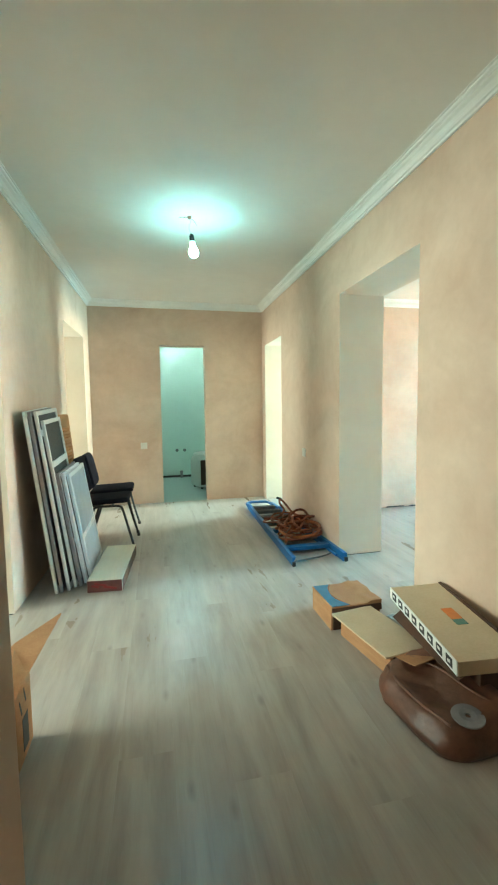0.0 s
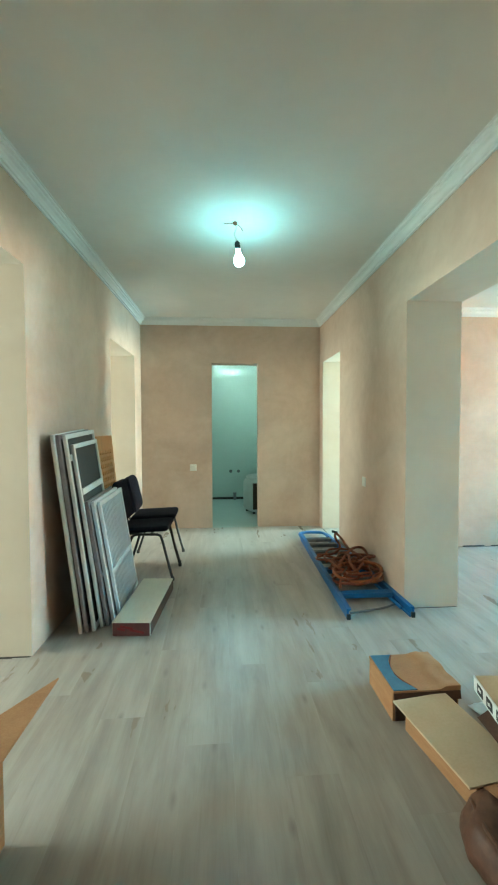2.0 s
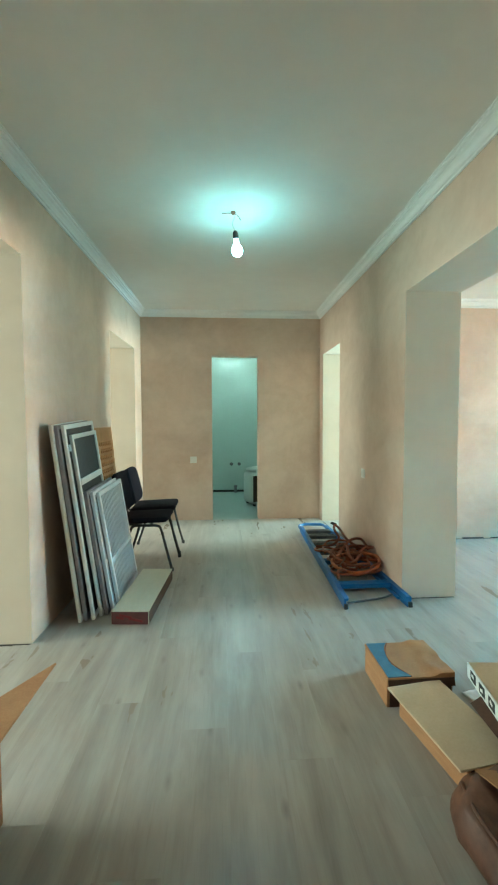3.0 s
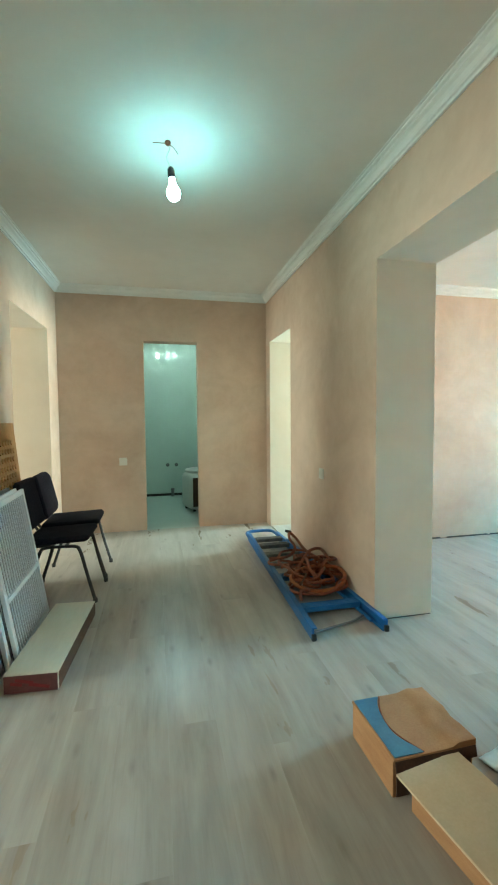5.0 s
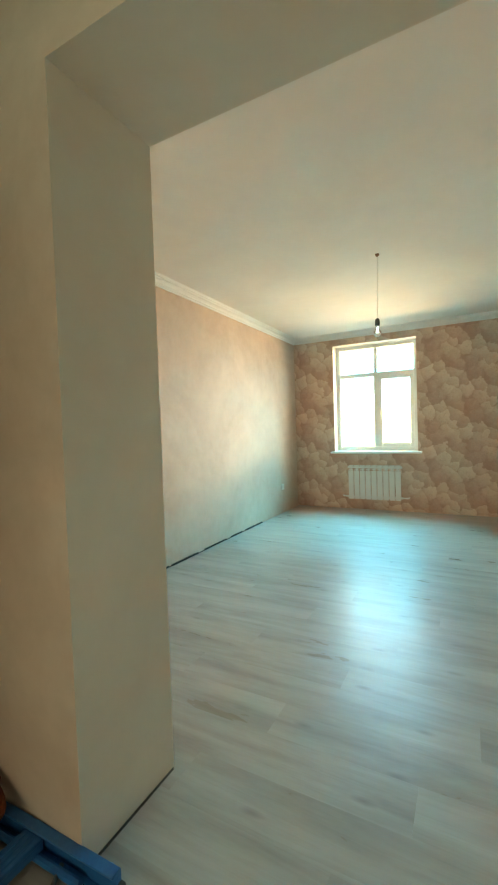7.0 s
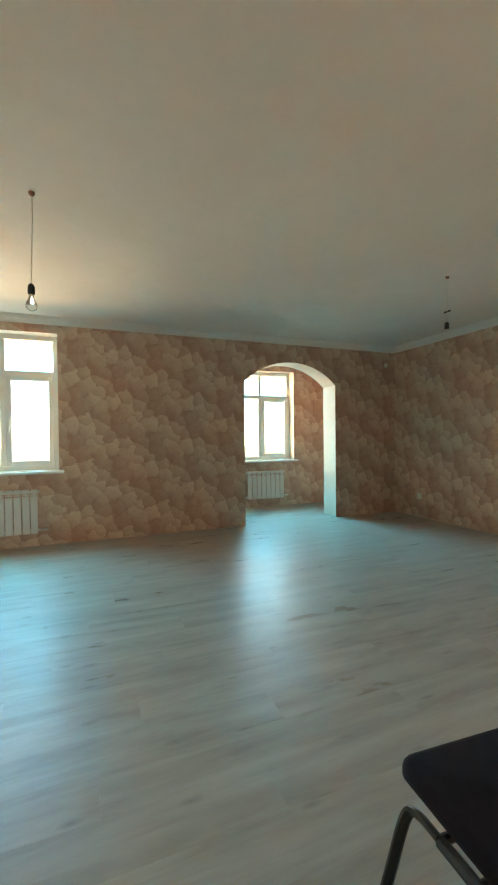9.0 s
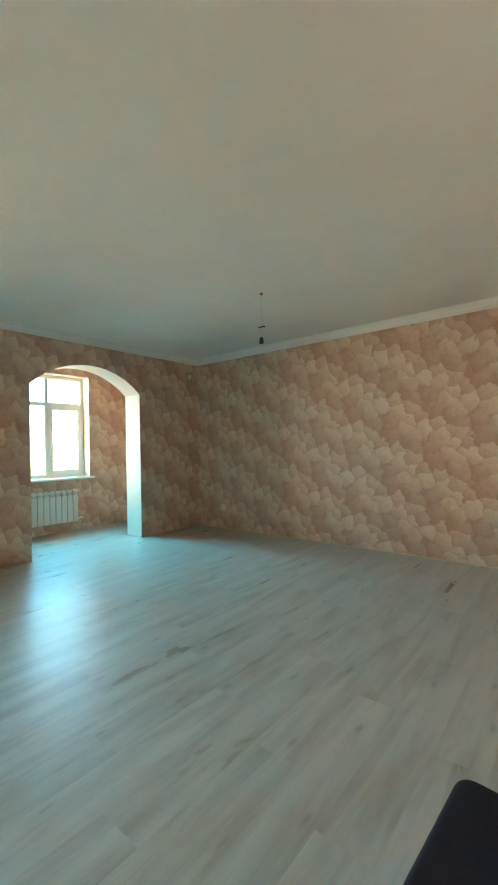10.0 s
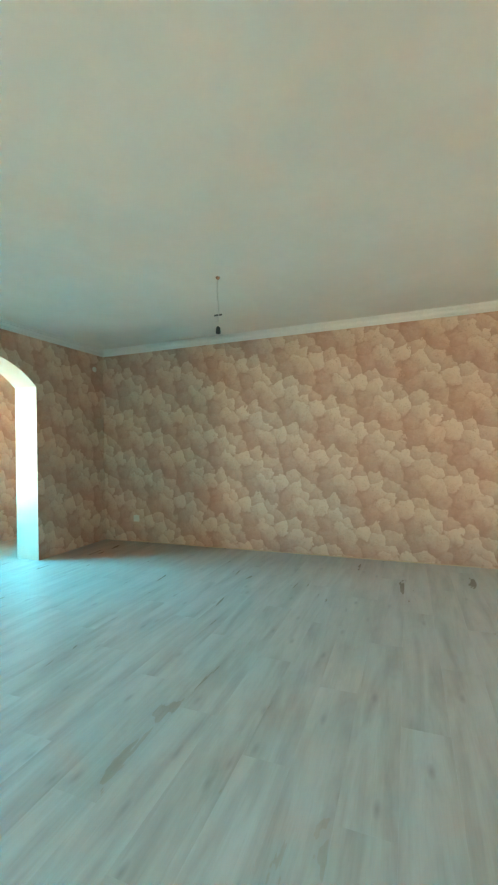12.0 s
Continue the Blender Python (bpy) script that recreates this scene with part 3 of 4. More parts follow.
pendant(0.645, 3.56, HZ, 0.118, "bare glowing bulb hanging on short wires from the ceiling", lit=True, lean=0.012)
pendant(4.476, 3.236, LZ, 0.495, "bare unlit bulb hanging on a long wire from the ceiling")
l2 = pendant(4.572, 0.11, LZ, 0.385, "empty black bulb holder hanging on a thin wire", bulb=False)
part("connector", block(-0.03, 0.035, -0.006, 0.006, -0.30, -0.288, 0.003), BLACK, l2, "small black wire connector")
bl = thing("bath_lamp", pose(0.75, 7.2, 2.55), "five-armed bathroom ceiling lamp with glowing bulbs", "lamp")
part("rim", lathe([(0, 0), (0.07, 0), (0.07, -0.02), (0.055, -0.03), (0, -0.03)], 24), STEEL, bl)
for i in range(5):
    a = math.tau * i / 5
    tip = (0.17 * math.cos(a), 0.17 * math.sin(a), -0.10)
    part("arm", tube(smooth_path([(0, 0, -0.02), (0.10 * math.cos(a), 0.10 * math.sin(a), -0.09), tip], 5), 0.007, 8), STEEL, bl)
    part("bulb", turned(lathe(bulb_profile(0.026, 0.07), 14), pose(*tip)), BATHLIT, bl, "glowing bulb", True)


# ---------------------------------------------------------------- wall plates
def plate(kind, m, label, category):
    """A moulded plate; its back at local y = 0, its face towards -y."""
    p = thing(kind, m, label, category)
    part("frame", block(-0.042, 0.042, -0.009, 0.001, -0.042, 0.042, 0.004), PLASTIC, p)
    if kind == "light_switch":
        part("rocker", turned(block(-0.028, 0.028, -0.014, -0.008, -0.028, 0.028, 0.003), pose(0, 0, 0, 3)), PLASTIC, p)
    elif kind == "power_socket":
        part("well", turned(lathe([(0, 0.001), (0.012, 0.001), (0.018, 0.004), (0.021, 0.010), (0.024, 0.011), (0.026, 0.009)], 20), pose(0, -0.001, 0, 90)), PLASTIC, p)
        for sx in (-0.009, 0.009):
            part("hole", turned(lathe([(0, 0.0), (0.0028, 0.0), (0.0028, 0.002), (0, 0.002)], 8), pose(sx, -0.0022, 0, 90)), BLACK, p)
    return p


plate("light_switch", pose(0.197, HY1, 0.777), "ivory light switch beside the bathroom doorway", "switch")
plate("power_socket", pose(HX1, 4.378, 0.793, 0, 0, -90), "ivory wall socket above the blue ladder", "socket")
plate("power_socket", pose(6.53, LY0, 0.30, 0, 0, 180), "ivory wall socket low on the wallpaper", "socket")
plate("power_socket", pose(6.45, LY1, 0.36), "ivory wall socket low on the plain wall", "socket")
sens = thing("junction_cover", pose(LX1, -1.32, 2.246, 0, 0, -90), "small round white cover plate high on the wallpaper", "cover")
part("cap", turned(lathe([(0, 0), (0.035, 0), (0.033, 0.008), (0, 0.012)], 18), pose(0, 0.001, 0, 90)), PLASTIC, sens)


# ---------------------------------------------------------------- chairs
def visitor_chair(m, label, group, seat_z=0.45):
    """A stackable visitor chair that faces +x: padded seat and back on an oval tube frame."""
    c = thing("visitor_chair", m, label, "chair", group)
    part("seat", turned(pad(0.41, 0.40, 0.044, 0.040, 0.006), pose(0.0, 0, seat_z - 0.048, 0, -2)), CLOTH, c, "black fabric seat pad", True)
    b = pad(0.34, 0.42, 0.045, 0.08, 0.004)
    for v in b.verts:
        v.co.z += 0.5 * v.co.y ** 2
    part("backrest", turned(b, pose(-0.243, 0, 0.645, 0, 77, 0)), CLOTH, c, "black fabric backrest", True)
    for s in (-1, 1):
        y = s * 0.205
        part("front_leg", tube(smooth_path([(0.245, s * 0.225, 0.012), (0.195, s * 0.218, 0.20), (0.155, s * 0.21, seat_z - 0.10), (0.125, y, seat_z - 0.067), (0.06, y, seat_z - 0.063)], 6), 0.0125, 8, flat=0.7), TUBE, c)
        part("back_leg", tube(smooth_path([(-0.215, s * 0.225, 0.012), (-0.15, s * 0.218, 0.20), (-0.10, s * 0.21, seat_z - 0.10), (-0.065, y, seat_z - 0.067), (0.06, y, seat_z - 0.0635)], 6), 0.0125, 8, flat=0.7), TUBE, c)
        part("back_support", tube(smooth_path([(-0.02, s * 0.165, seat_z - 0.062), (-0.16, s * 0.165, seat_z - 0.060), (-0.225, s * 0.165, seat_z - 0.02), (-0.245, s * 0.165, seat_z + 0.07), (-0.262, s * 0.165, seat_z + 0.15), (-0.272, s * 0.15, seat_z + 0.20)], 6), 0.011, 8, flat=0.7), TUBE, c)
        for fx in (0.245, -0.215):
            part("foot_cap", turned(lathe([(0, 0), (0.015, 0), (0.016, 0.02), (0.013, 0.03), (0, 0.03)], 10), pose(fx, s * 0.225, 0)), BLACK, c)
    part("cross_rail", tube([(0.06, -0.205, seat_z - 0.064), (0.06, 0.205, seat_z - 0.064)], 0.010, 8), TUBE, c)
    part("cross_rail", tube([(-0.03, -0.205, seat_z - 0.064), (-0.03, 0.205, seat_z - 0.064)], 0.010, 8), TUBE, c)
    return c


visitor_chair(pose(-0.105, 4.46, 0, 0, 0, -2), "black fabric visitor chair standing by the hall wall", "chairs in the hall")
visitor_chair(pose(-0.090, 4.81, 0, 0, 0, 1), "black fabric visitor chair pushed over its neighbour", "chairs in the hall", 0.475)
visitor_chair(pose(2.462, 2.17, 0, 0, 0, -4), "black fabric visitor chair with its back to the wallpaper", "chair in the living room")


# ---------------------------------------------------------------- things along the hall's west wall
def framed_screen(m, w, h, bar, label, frame_mat):
    """An insect screen: a flat frame with a crossbar and dark mesh. Bottom at z = 0, width along y, face towards +x."""
    s = thing("window_screen", m, label, "screen", "insect screens against the wall")
    t, f = 0.020, 0.028
    for a, b, c, d in ((0, f, 0, h), (w - f, w, 0, h), (f, w - f, 0, f), (f, w - f, h - f, h)):
        part("frame_bar", block(0, t, a, b, c, d, 0.003), frame_mat, s)
    if bar:
        part("crossbar", block(0.002, t + 0.003, f, w - f, bar - 0.02, bar + 0.02, 0.003), frame_mat, s)
    part("mesh", block(0.008, 0.011, f, w - f, f, h - f), MESHDARK, s, "dark grey insect mesh")
    return s


def lean(xb, y, tilt, roll=0.0):
    return pose(xb, y, 0.004, roll, -tilt, 0)


framed_screen(lean(-0.345, 3.34, 5.6, 3.5), 0.58, 1.245, 0, "tall white insect screen leaning on the wall", FRAMEWHITE)
framed_screen(lean(-0.312, 3.35, 6.0, 3.2), 0.58, 1.245, 0, "tall grey insect screen leaning in the stack", FRAMEGREY)
framed_screen(lean(-0.272, 3.37, 6.4, 3.0), 0.58, 1.245, 1.10, "tall white insect screen with a crossbar near its top", FRAMEWHITE)
framed_screen(lean(-0.238, 3.42, 7.2, 2.5), 0.50, 1.185, 0.88, "white insect screen with a crossbar in front of the stack", FRAMEWHITE)


def slatted_panel(m, w, h, label, mat):
    """A panel of upright slats in a frame."""
    s = thing("slatted_panel", m, label, "panel", "slatted panels against the wall")
    t, f = 0.022, 0.030
    for a, b, c, d in ((0, f, 0, h), (w - f, w, 0, h), (f, w - f, 0, f), (f, w - f, h - f, h), (f, w - f, h * 0.40 - 0.014, h * 0.40 + 0.014)):
        part("frame_bar", block(0, t, a, b, c, d, 0.003), mat, s)
    n = 17
    for i in range(n):
        a = f + (w - 2 * f) * (i + 0.5) / n
        part("slat", turned(block(-0.0040, 0.0040, -0.0068, 0.0068, f, h - f, 0.002, segments=1), pose(0.012, a, 0, 0, 0, 12)), mat, s)
    part("backing", block(-0.004, -0.001, 0.004, w - 0.004, 0.004, h - 0.004), MESHDARK, s, "dark backing mesh")
    return s


slatted_panel(lean(-0.205, 3.43, 8.0, 1.5), 0.60, 0.82, "grey slatted panel leaning on the screens", FRAMEGREY)
slatted_panel(lean(-0.180, 3.48, 8.4, 1.2), 0.60, 0.81, "pale slatted panel leaning in the stack", SLAT)
slatted_panel(lean(-0.152, 3.53, 8.8, 1.0), 0.60, 0.80, "white slatted panel leaning at the front of the stack", SLAT)

board = thing("carved_board", lean(-0.36, 4.10, 5.2), "orange wooden board with a pierced lattice field", "board")
bm = block(0, 0.018, 0, 0.52, 0, 1.215, 0.004)
part("panel", bm, WOOD, board)
for i in range(7):
    for k in range(9):
        a, z = 0.10 + i * 0.052 + (0.026 if k % 2 else 0), 0.62 + k * 0.057
        part("lattice_stud", turned(block(-0.004, 0.006, -0.014, 0.014, -0.014, 0.014, 0.003, segments=1), pose(0.021, a, z, 45)), WOOD, board)
part("stain", block(0.0175, 0.0205, 0.05, 0.50, 0.50, 0.585, 0.002), CARDDARK, board, "dark scorched strip")

pack = thing("laminate_pack", pose(-0.135, 3.31, 0, 0, 0, -4.4), "pale laminate pack with a maroon printed end on the floor", "package")
bm = block(0, 0.235, 0, 0.75, 0.002, 0.086, 0.003)
part("core", bm, PACKTOP, pack)
part("end_label", block(0.003, 0.232, -0.003, 0.0005, 0.004, 0.083, 0.001), MAROON, pack, "maroon printed end")
for a, b, z in ((0.05, 0.13, 0.050), (0.11, 0.20, 0.040), (0.03, 0.08, 0.032)):
    part("print_stroke", turned(block(a - 0.12, b - 0.12, -0.0055, -0.0025, -0.007, 0.007, 0.001), pose(0.12, 0, z, 0, 12)), CRIMSON, pack, "crimson illegible print")
part("side_label", block(0.2345, 0.2375, 0.01, 0.74, 0.004, 0.080, 0.001), CARDDARK, pack, "dark printed side")

cb = thing("cardboard_box", pose(-0.55, 1.62, 0, 0, 0, 0), "open brown cardboard box with a torn raised flap", "box")
W, D, Hh, t = 0.415, 0.41, 0.262, 0.006
for a, b, c, d in ((0, W, 0, t), (0, W, D - t, D), (0, t, t, D - t), (W - t, W, t, D - t)):
    part("side", block(a, b, c, d, 0.001, Hh, 0.001), CARD, cb)
part("bottom", block(t, W - t, t, D - t, 0.002, 0.009), CARD, cb)
bm = bmesh.new()
low = [bm.verts.new(p) for p in ((W, D - 0.40, Hh), (W, D, Hh), (W + 0.052, D + 0.31, Hh + 0.066), (W - 0.09, D + 0.15, Hh + 0.035), (W - 0.16, D - 0.02, Hh + 0.012))]
high = [bm.verts.new(v.co + Vector((-0.003, 0, 0.005))) for v in low]
bm.faces.new(low[::-1]), bm.faces.new(high)
for i in range(5):
    bm.faces.new((low[i], low[(i + 1) % 5], high[(i + 1) % 5], high[i]))
part("flap", bm, CARD, cb, "torn flap standing up")
part("flap", turned(block(-0.20, 0, 0, D, -0.003, 0.003, 0.001), pose(0, 0, Hh, 0, 30, 0)), CARD, cb)
part("sticker", block(W - 0.001, W + 0.002, 0.30, 0.36, 0.03, 0.15, 0.001), INK, cb, "dark patch")
for a, z in ((0.29, 0.20), (0.34, 0.22)):
    part("pen_stroke", turned(block(-0.001, 0.0015, -0.004, 0.004, -0.03, 0.03), pose(W, a, z, 18)), INK, cb, "dark handwritten stroke")


# ---------------------------------------------------------------- ladder with cable
lad = thing("step_ladder", pose(1.606, 3.42, 0, 0, 0, 0), "blue folded stepladder lying flat along the hall wall", "ladder")
for s in (-1, 1):
    rail = [(s * 0.222, 0.0, 0.034), (s * 0.205, 0.5, 0.036), (s * 0.178, 1.3, 0.036), (s * 0.150, 1.95, 0.036)]
    bm = bmesh.new()
    c = 1 if s > 0 else -1
    profile = [(c * x, z) for x, z in ((0.011, -0.031), (0.011, 0.033), (0.008, 0.036), (-0.020, 0.036), (-0.022, 0.034), (-0.020, 0.029), (-0.004, 0.028), (-0.004, -0.027), (-0.020, -0.028), (-0.020, -0.034), (0.008, -0.034))]
    rings = []
    for x, y, z in rail:
        rings.append([bm.verts.new((x + u, y, z + w)) for u, w in profile])
    for g, h in zip(rings, rings[1:]):
        for k in range(len(profile)):
            m = (k + 1) % len(profile)
            bm.faces.new((g[k], g[m], h[m], h[k]))
    bm.faces.new(rings[0]), bm.faces.new(rings[-1][::-1])
    part("rail", bm, BLUE, lad)
    part("rubber_foot", block(s * 0.222 - 0.013, s * 0.222 + 0.013, -0.016, 0.004, 0.0, 0.036, 0.005), BLACK, lad, "black rubber foot")
    part("brace_rail", tube([(s * 0.185, 0.10, 0.018), (s * 0.145, 1.5, 0.018)], 0.011, 8), BLUE, lad)
hoop = smooth_path([(-0.150, 1.9, 0.036), (-0.148, 2.06, 0.036), (-0.11, 2.13, 0.037), (0.0, 2.145, 0.037), (0.11, 2.13, 0.037), (0.148, 2.06, 0.036), (0.150, 1.9, 0.036)], 6)
part("hoop", tube(hoop, 0.016, 8), BLUE, lad, "blue rounded top hoop")
part("spreader", tube(smooth_path([(-0.19, 0.06, 0.012), (-0.05, 0.10, 0.010), (0.08, 0.13, 0.012), (0.20, 0.19, 0.016)], 5), 0.007, 8), STEEL, lad, "dark metal spreader")
for i, y in enumerate((0.30, 0.56, 0.82, 1.08, 1.34, 1.60, 1.80)):
    half = 0.222 - y * 0.037
    bm = block(-half + 0.010, half - 0.010, y - 0.036, y + 0.036, 0.046, 0.060, 0.004)
    block(-half + 0.012, half - 0.012, y - 0.036, y - 0.030, 0.026, 0.048, 0.002, bm)
    for k in range(3):
        block(-half + 0.03, half - 0.03, y - 0.022 + k * 0.018, y - 0.016 + k * 0.018, 0.0595, 0.0625, 0.001, bm)
    part("tread", bm, BLUE if i in (0, 2) else STEEL, lad, "blue tread" if i in (0, 2) else "dull metal tread")
part("hinge", turned(lathe([(0, -0.02), (0.035, -0.02), (0.035, 0.02), (0, 0.02)], 16), pose(0.165, 1.62, 0.055, 0, 90)), BLUE, lad)

rng = random.Random(11)
cab = thing("cable_tangle", pose(1.61, 4.03, 0.060), "tangled orange-brown rubber cable heaped on the ladder", "cable")


def coil(cx, cy, rx, ry, z, wob, turns, radius, phase):
    pts = []
    n = int(14 * turns)
    for i in range(n + 1):
        a = phase + math.tau * i / 14
        k = 1 + wob * math.sin(a * 1.7 + phase * 3) + 0.14 * math.sin(a * 4.3 + phase)
        pts.append((cx + rx * k * math.cos(a), cy + ry * k * math.sin(a), z * 0.8 + 0.030 * math.sin(a * 1.3 + phase) + 0.025 * i / 14))
    return tube(smooth_path(pts, 3), radius, 7)


part("loop", coil(0.02, -0.10, 0.18, 0.17, 0.045, 0.12, 1.6, 0.0095, 0.4), RUST, cab)
part("loop", coil(-0.02, 0.06, 0.15, 0.22, 0.060, 0.2, 1.8, 0.0095, 1.9), RUST, cab)
part("loop", coil(0.05, 0.22, 0.13, 0.16, 0.055, 0.25, 1.5, 0.010, 3.0), RUST, cab)
part("loop", coil(-0.06, -0.02, 0.10, 0.12, 0.09, 0.3, 1.3, 0.0095, 4.2), RUST, cab)
part("loop", coil(-0.04, 0.42, 0.14, 0.15, 0.048, 0.25, 1.2, 0.0095, 5.2), RUST, cab)
part("loop", coil(0.08, 0.10, 0.11, 0.14, 0.13, 0.3, 1.1, 0.010, 0.9), RUST, cab)
part("big_loop", tube(smooth_path([(0.02 + (0.185 + 0.015 * math.sin(3 * q)) * math.cos(q), -0.09 + 0.155 * math.sin(q), 0.075 + 0.03 * math.sin(q + 0.6)) for q in [math.tau * i / 14 for i in range(16)]], 4), 0.0135, 8), CABLE, cab, "bright orange cable loop", True)
for pts in ([(-0.17, 0.5, 0.03), (-0.05, 0.40, 0.07), (0.02, 0.42, 0.13), (0.00, 0.50, 0.185), (0.02, 0.56, 0.215), (0.06, 0.52, 0.18), (0.09, 0.36, 0.12), (0.15, 0.15, 0.10)],
            [(-0.18, -0.05, 0.03), (-0.05, 0.10, 0.11), (0.06, 0.2, 0.17), (0.17, 0.25, 0.16), (0.19, 0.12, 0.11)],
            [(-0.10, -0.20, 0.02), (0.05, -0.24, 0.045), (0.17, -0.20, 0.05), (0.20, -0.02, 0.07), (0.12, 0.14, 0.12)],
            [(-0.05, 0.30, 0.05), (0.0, 0.12, 0.14), (-0.03, -0.05, 0.12), (0.02, -0.18, 0.06)]):
    part("strand", tube(smooth_path(pts, 6), 0.0115, 7), RUST, cab)
for k in range(9):
    a = Vector((rng.uniform(-0.17, 0.17), rng.uniform(-0.22, 0.5), rng.uniform(0.02, 0.06)))
    b = a + Vector((rng.uniform(-0.12, 0.12), rng.uniform(-0.15, 0.15), rng.uniform(0.03, 0.10)))
    c = b + Vector((rng.uniform(-0.1, 0.1), rng.uniform(-0.12, 0.12), rng.uniform(-0.10, 0.0)))
    b.x, c.x = max(min(b.x, 0.19), -0.19), max(min(c.x, 0.19), -0.19)
    part("strand", tube(smooth_path([a, (a + b) / 2 + Vector((0.02, -0.03, 0.02)), b, c], 5), rng.uniform(0.006, 0.011), 7), RUST if k % 3 else CARDDARK, cab)
part("plug", turned(block(-0.03, 0.03, -0.012, 0.012, -0.012, 0.012, 0.004), pose(0.01, 0.565, 0.225, 0, 20, 30)), BLACK, cab, "dark plug standing up")
part("spool", turned(lathe([(0, -0.07), (0.06, -0.07), (0.06, -0.06), (0.03, -0.055), (0.03, 0.055), (0.06, 0.06), (0.06, 0.07), (0, 0.07)], 16), pose(0.0, 0.06, 0.062, 0, 75, 20)), RUST, cab)


# ---------------------------------------------------------------- cartons along the hall's east wall
b1 = thing("printed_box", pose(1.276, 2.447, 0, 0, 0, 0.5), "brown cardboard box with a blue curved print on its lid", "box")
bm = block(0, 0.30, 0.012, 0.285, 0.001, 0.128, 0.003)
part("body", bm, CARD, b1)
lid = block(-0.003, 0.303, 0.0, 0.288, 0.128, 0.139, 0.003)
bmesh.ops.subdivide_edges(lid, edges=lid.edges[:], cuts=13, use_grid_fill=True)
for v in lid.verts:
    if v.co.z > 0.135 and v.co.x > 0.19:
        v.co.z += min(1.0, (v.co.x - 0.19) * 25) * (0.010 + 0.013 * noise.noise(v.co * 13) + 0.006 * noise.noise(v.co * 27))
part("lid", lid, CARD, b1, "wrinkled brown lid", True)
bm = bmesh.new()
n = 12
rows = []
for i in range(n + 1):
    y = 0.006 + 0.276 * i / n
    edge = 0.105 - 0.050 * math.sin(math.pi * i / n) + 0.004 * math.cos(i * 0.9)
    rows.append([bm.verts.new(p) for p in ((0.003, y, 0.1385), (0.003, y, 0.1425), (edge, y, 0.1425), (edge, y, 0.1385))])
for a, b in zip(rows, rows[1:]):
    for k in range(3):
        bm.faces.new((a[k], a[k + 1], b[k + 1], b[k]))
bm.faces.new(rows[0]), bm.faces.new(rows[-1])
part("blue_print", bm, BLUEINK, b1, "blue curved print")
part("edge_print", tube([(0.109 - 0.050 * math.sin(math.pi * i / 12), 0.006 + 0.276 * i / 12, 0.1405) for i in range(13)], 0.0028, 5), RUST, b1, "rust-coloured line beside the blue print")
# the body is solid: a dark sheet gives the shade of an open end
part("recess_shade", block(0.012, 0.29, 0.008, 0.0125, 0.004, 0.125), CARDDARK, b1, "dark sheet for the shade inside an open end")
part("flap", turned(block(0.0, 0.30, -0.004, 0.0, -0.035, 0.0, 0.001), pose(0, 0.002, 0.132, -14)), CARDDARK, b1, "dark folded flap")

b2 = thing("flat_carton", pose(1.262, 2.41, 0, 0, 0, 9.2), "low brown carton with pale boards laid on top", "box")
part("body", block(0.045, 0.245, -0.405, -0.012, 0.001, 0.108, 0.003), CARD, b2)
part("board", turned(block(0.0, 0.25, -0.43, 0.0, 0.0, 0.006, 0.0015), pose(0.003, 0.004, 0.109, 0, 0, 0.8)), CARDPALE, b2, "pale board")
bm = block(-0.002, 0.248, -0.432, 0.005, 0.0, 0.008, 0.0015)
part("board", turned(bm, pose(0, 0, 0.116, 0, 0, -0.4)), CARDPALE, b2, "pale board")
part("flap", turned(block(0.0, 0.20, -0.15, 0.0, 0.0, 0.004, 0.001), pose(0.045, -0.40, 0.108, -11, 0, 3)), CARD, b2, "brown flap hanging over the bundle")
# no real hole: dark sheet coloured like the shade inside the carton
part("opening", block(0.06, 0.23, -0.409, -0.4045, 0.012, 0.095), CARDDARK, b2, "dark sheet for the shade inside an open end")

b3 = thing("support_carton", pose(1.565, 1.70, 0, 0, 0, -4), "dark brown carton standing against the wall", "box")
part("body", block(0, 0.20, 0, 0.56, 0.001, 0.225, 0.004), CARDDARK, b3)
part("flap", turned(block(-0.10, 0.0, 0.02, 0.54, -0.002, 0.002, 0.001), pose(0, 0, 0.215, 0, -35)), CARDDARK, b3)

b4 = thing("long_carton", pose(1.425, 1.66, 0.229, 0, -3.5, -10.3), "flat pale carton with a white strip of dark square pictures", "box")
part("body", block(0.006, 0.275, 0, 0.655, 0.0, 0.058, 0.003), CARDPALE, b4)
part("white_strip", block(0.001, 0.0065, 0.002, 0.653, 0.001, 0.060, 0.001), PVC, b4, "white printed side")
for i in range(8):
    y = 0.055 + i * 0.077
    p = part("picture", block(-0.001, 0.0015, y - 0.023, y + 0.023, 0.012, 0.050, 0.0004), INK, b4, "small dark square picture")
    part("picture_mark", turned(block(-0.0022, -0.0008, -0.010, 0.010, -0.006, 0.006), pose(0, y, 0.031 + 0.004 * (i % 2), 20 * (i % 3) - 15)), PVC, p, "pale mark")
part("sticker", block(0.14, 0.19, 0.29, 0.39, 0.0575, 0.0595), ORANGE, b4, "orange sticker")
part("sticker", block(0.14, 0.19, 0.245, 0.29, 0.0575, 0.0595), TEAL, b4, "teal sticker")
part("lid_edge", block(0.262, 0.278, 0.0, 0.655, 0.058, 0.064, 0.001), CARDDARK, b4, "dark lid edge")

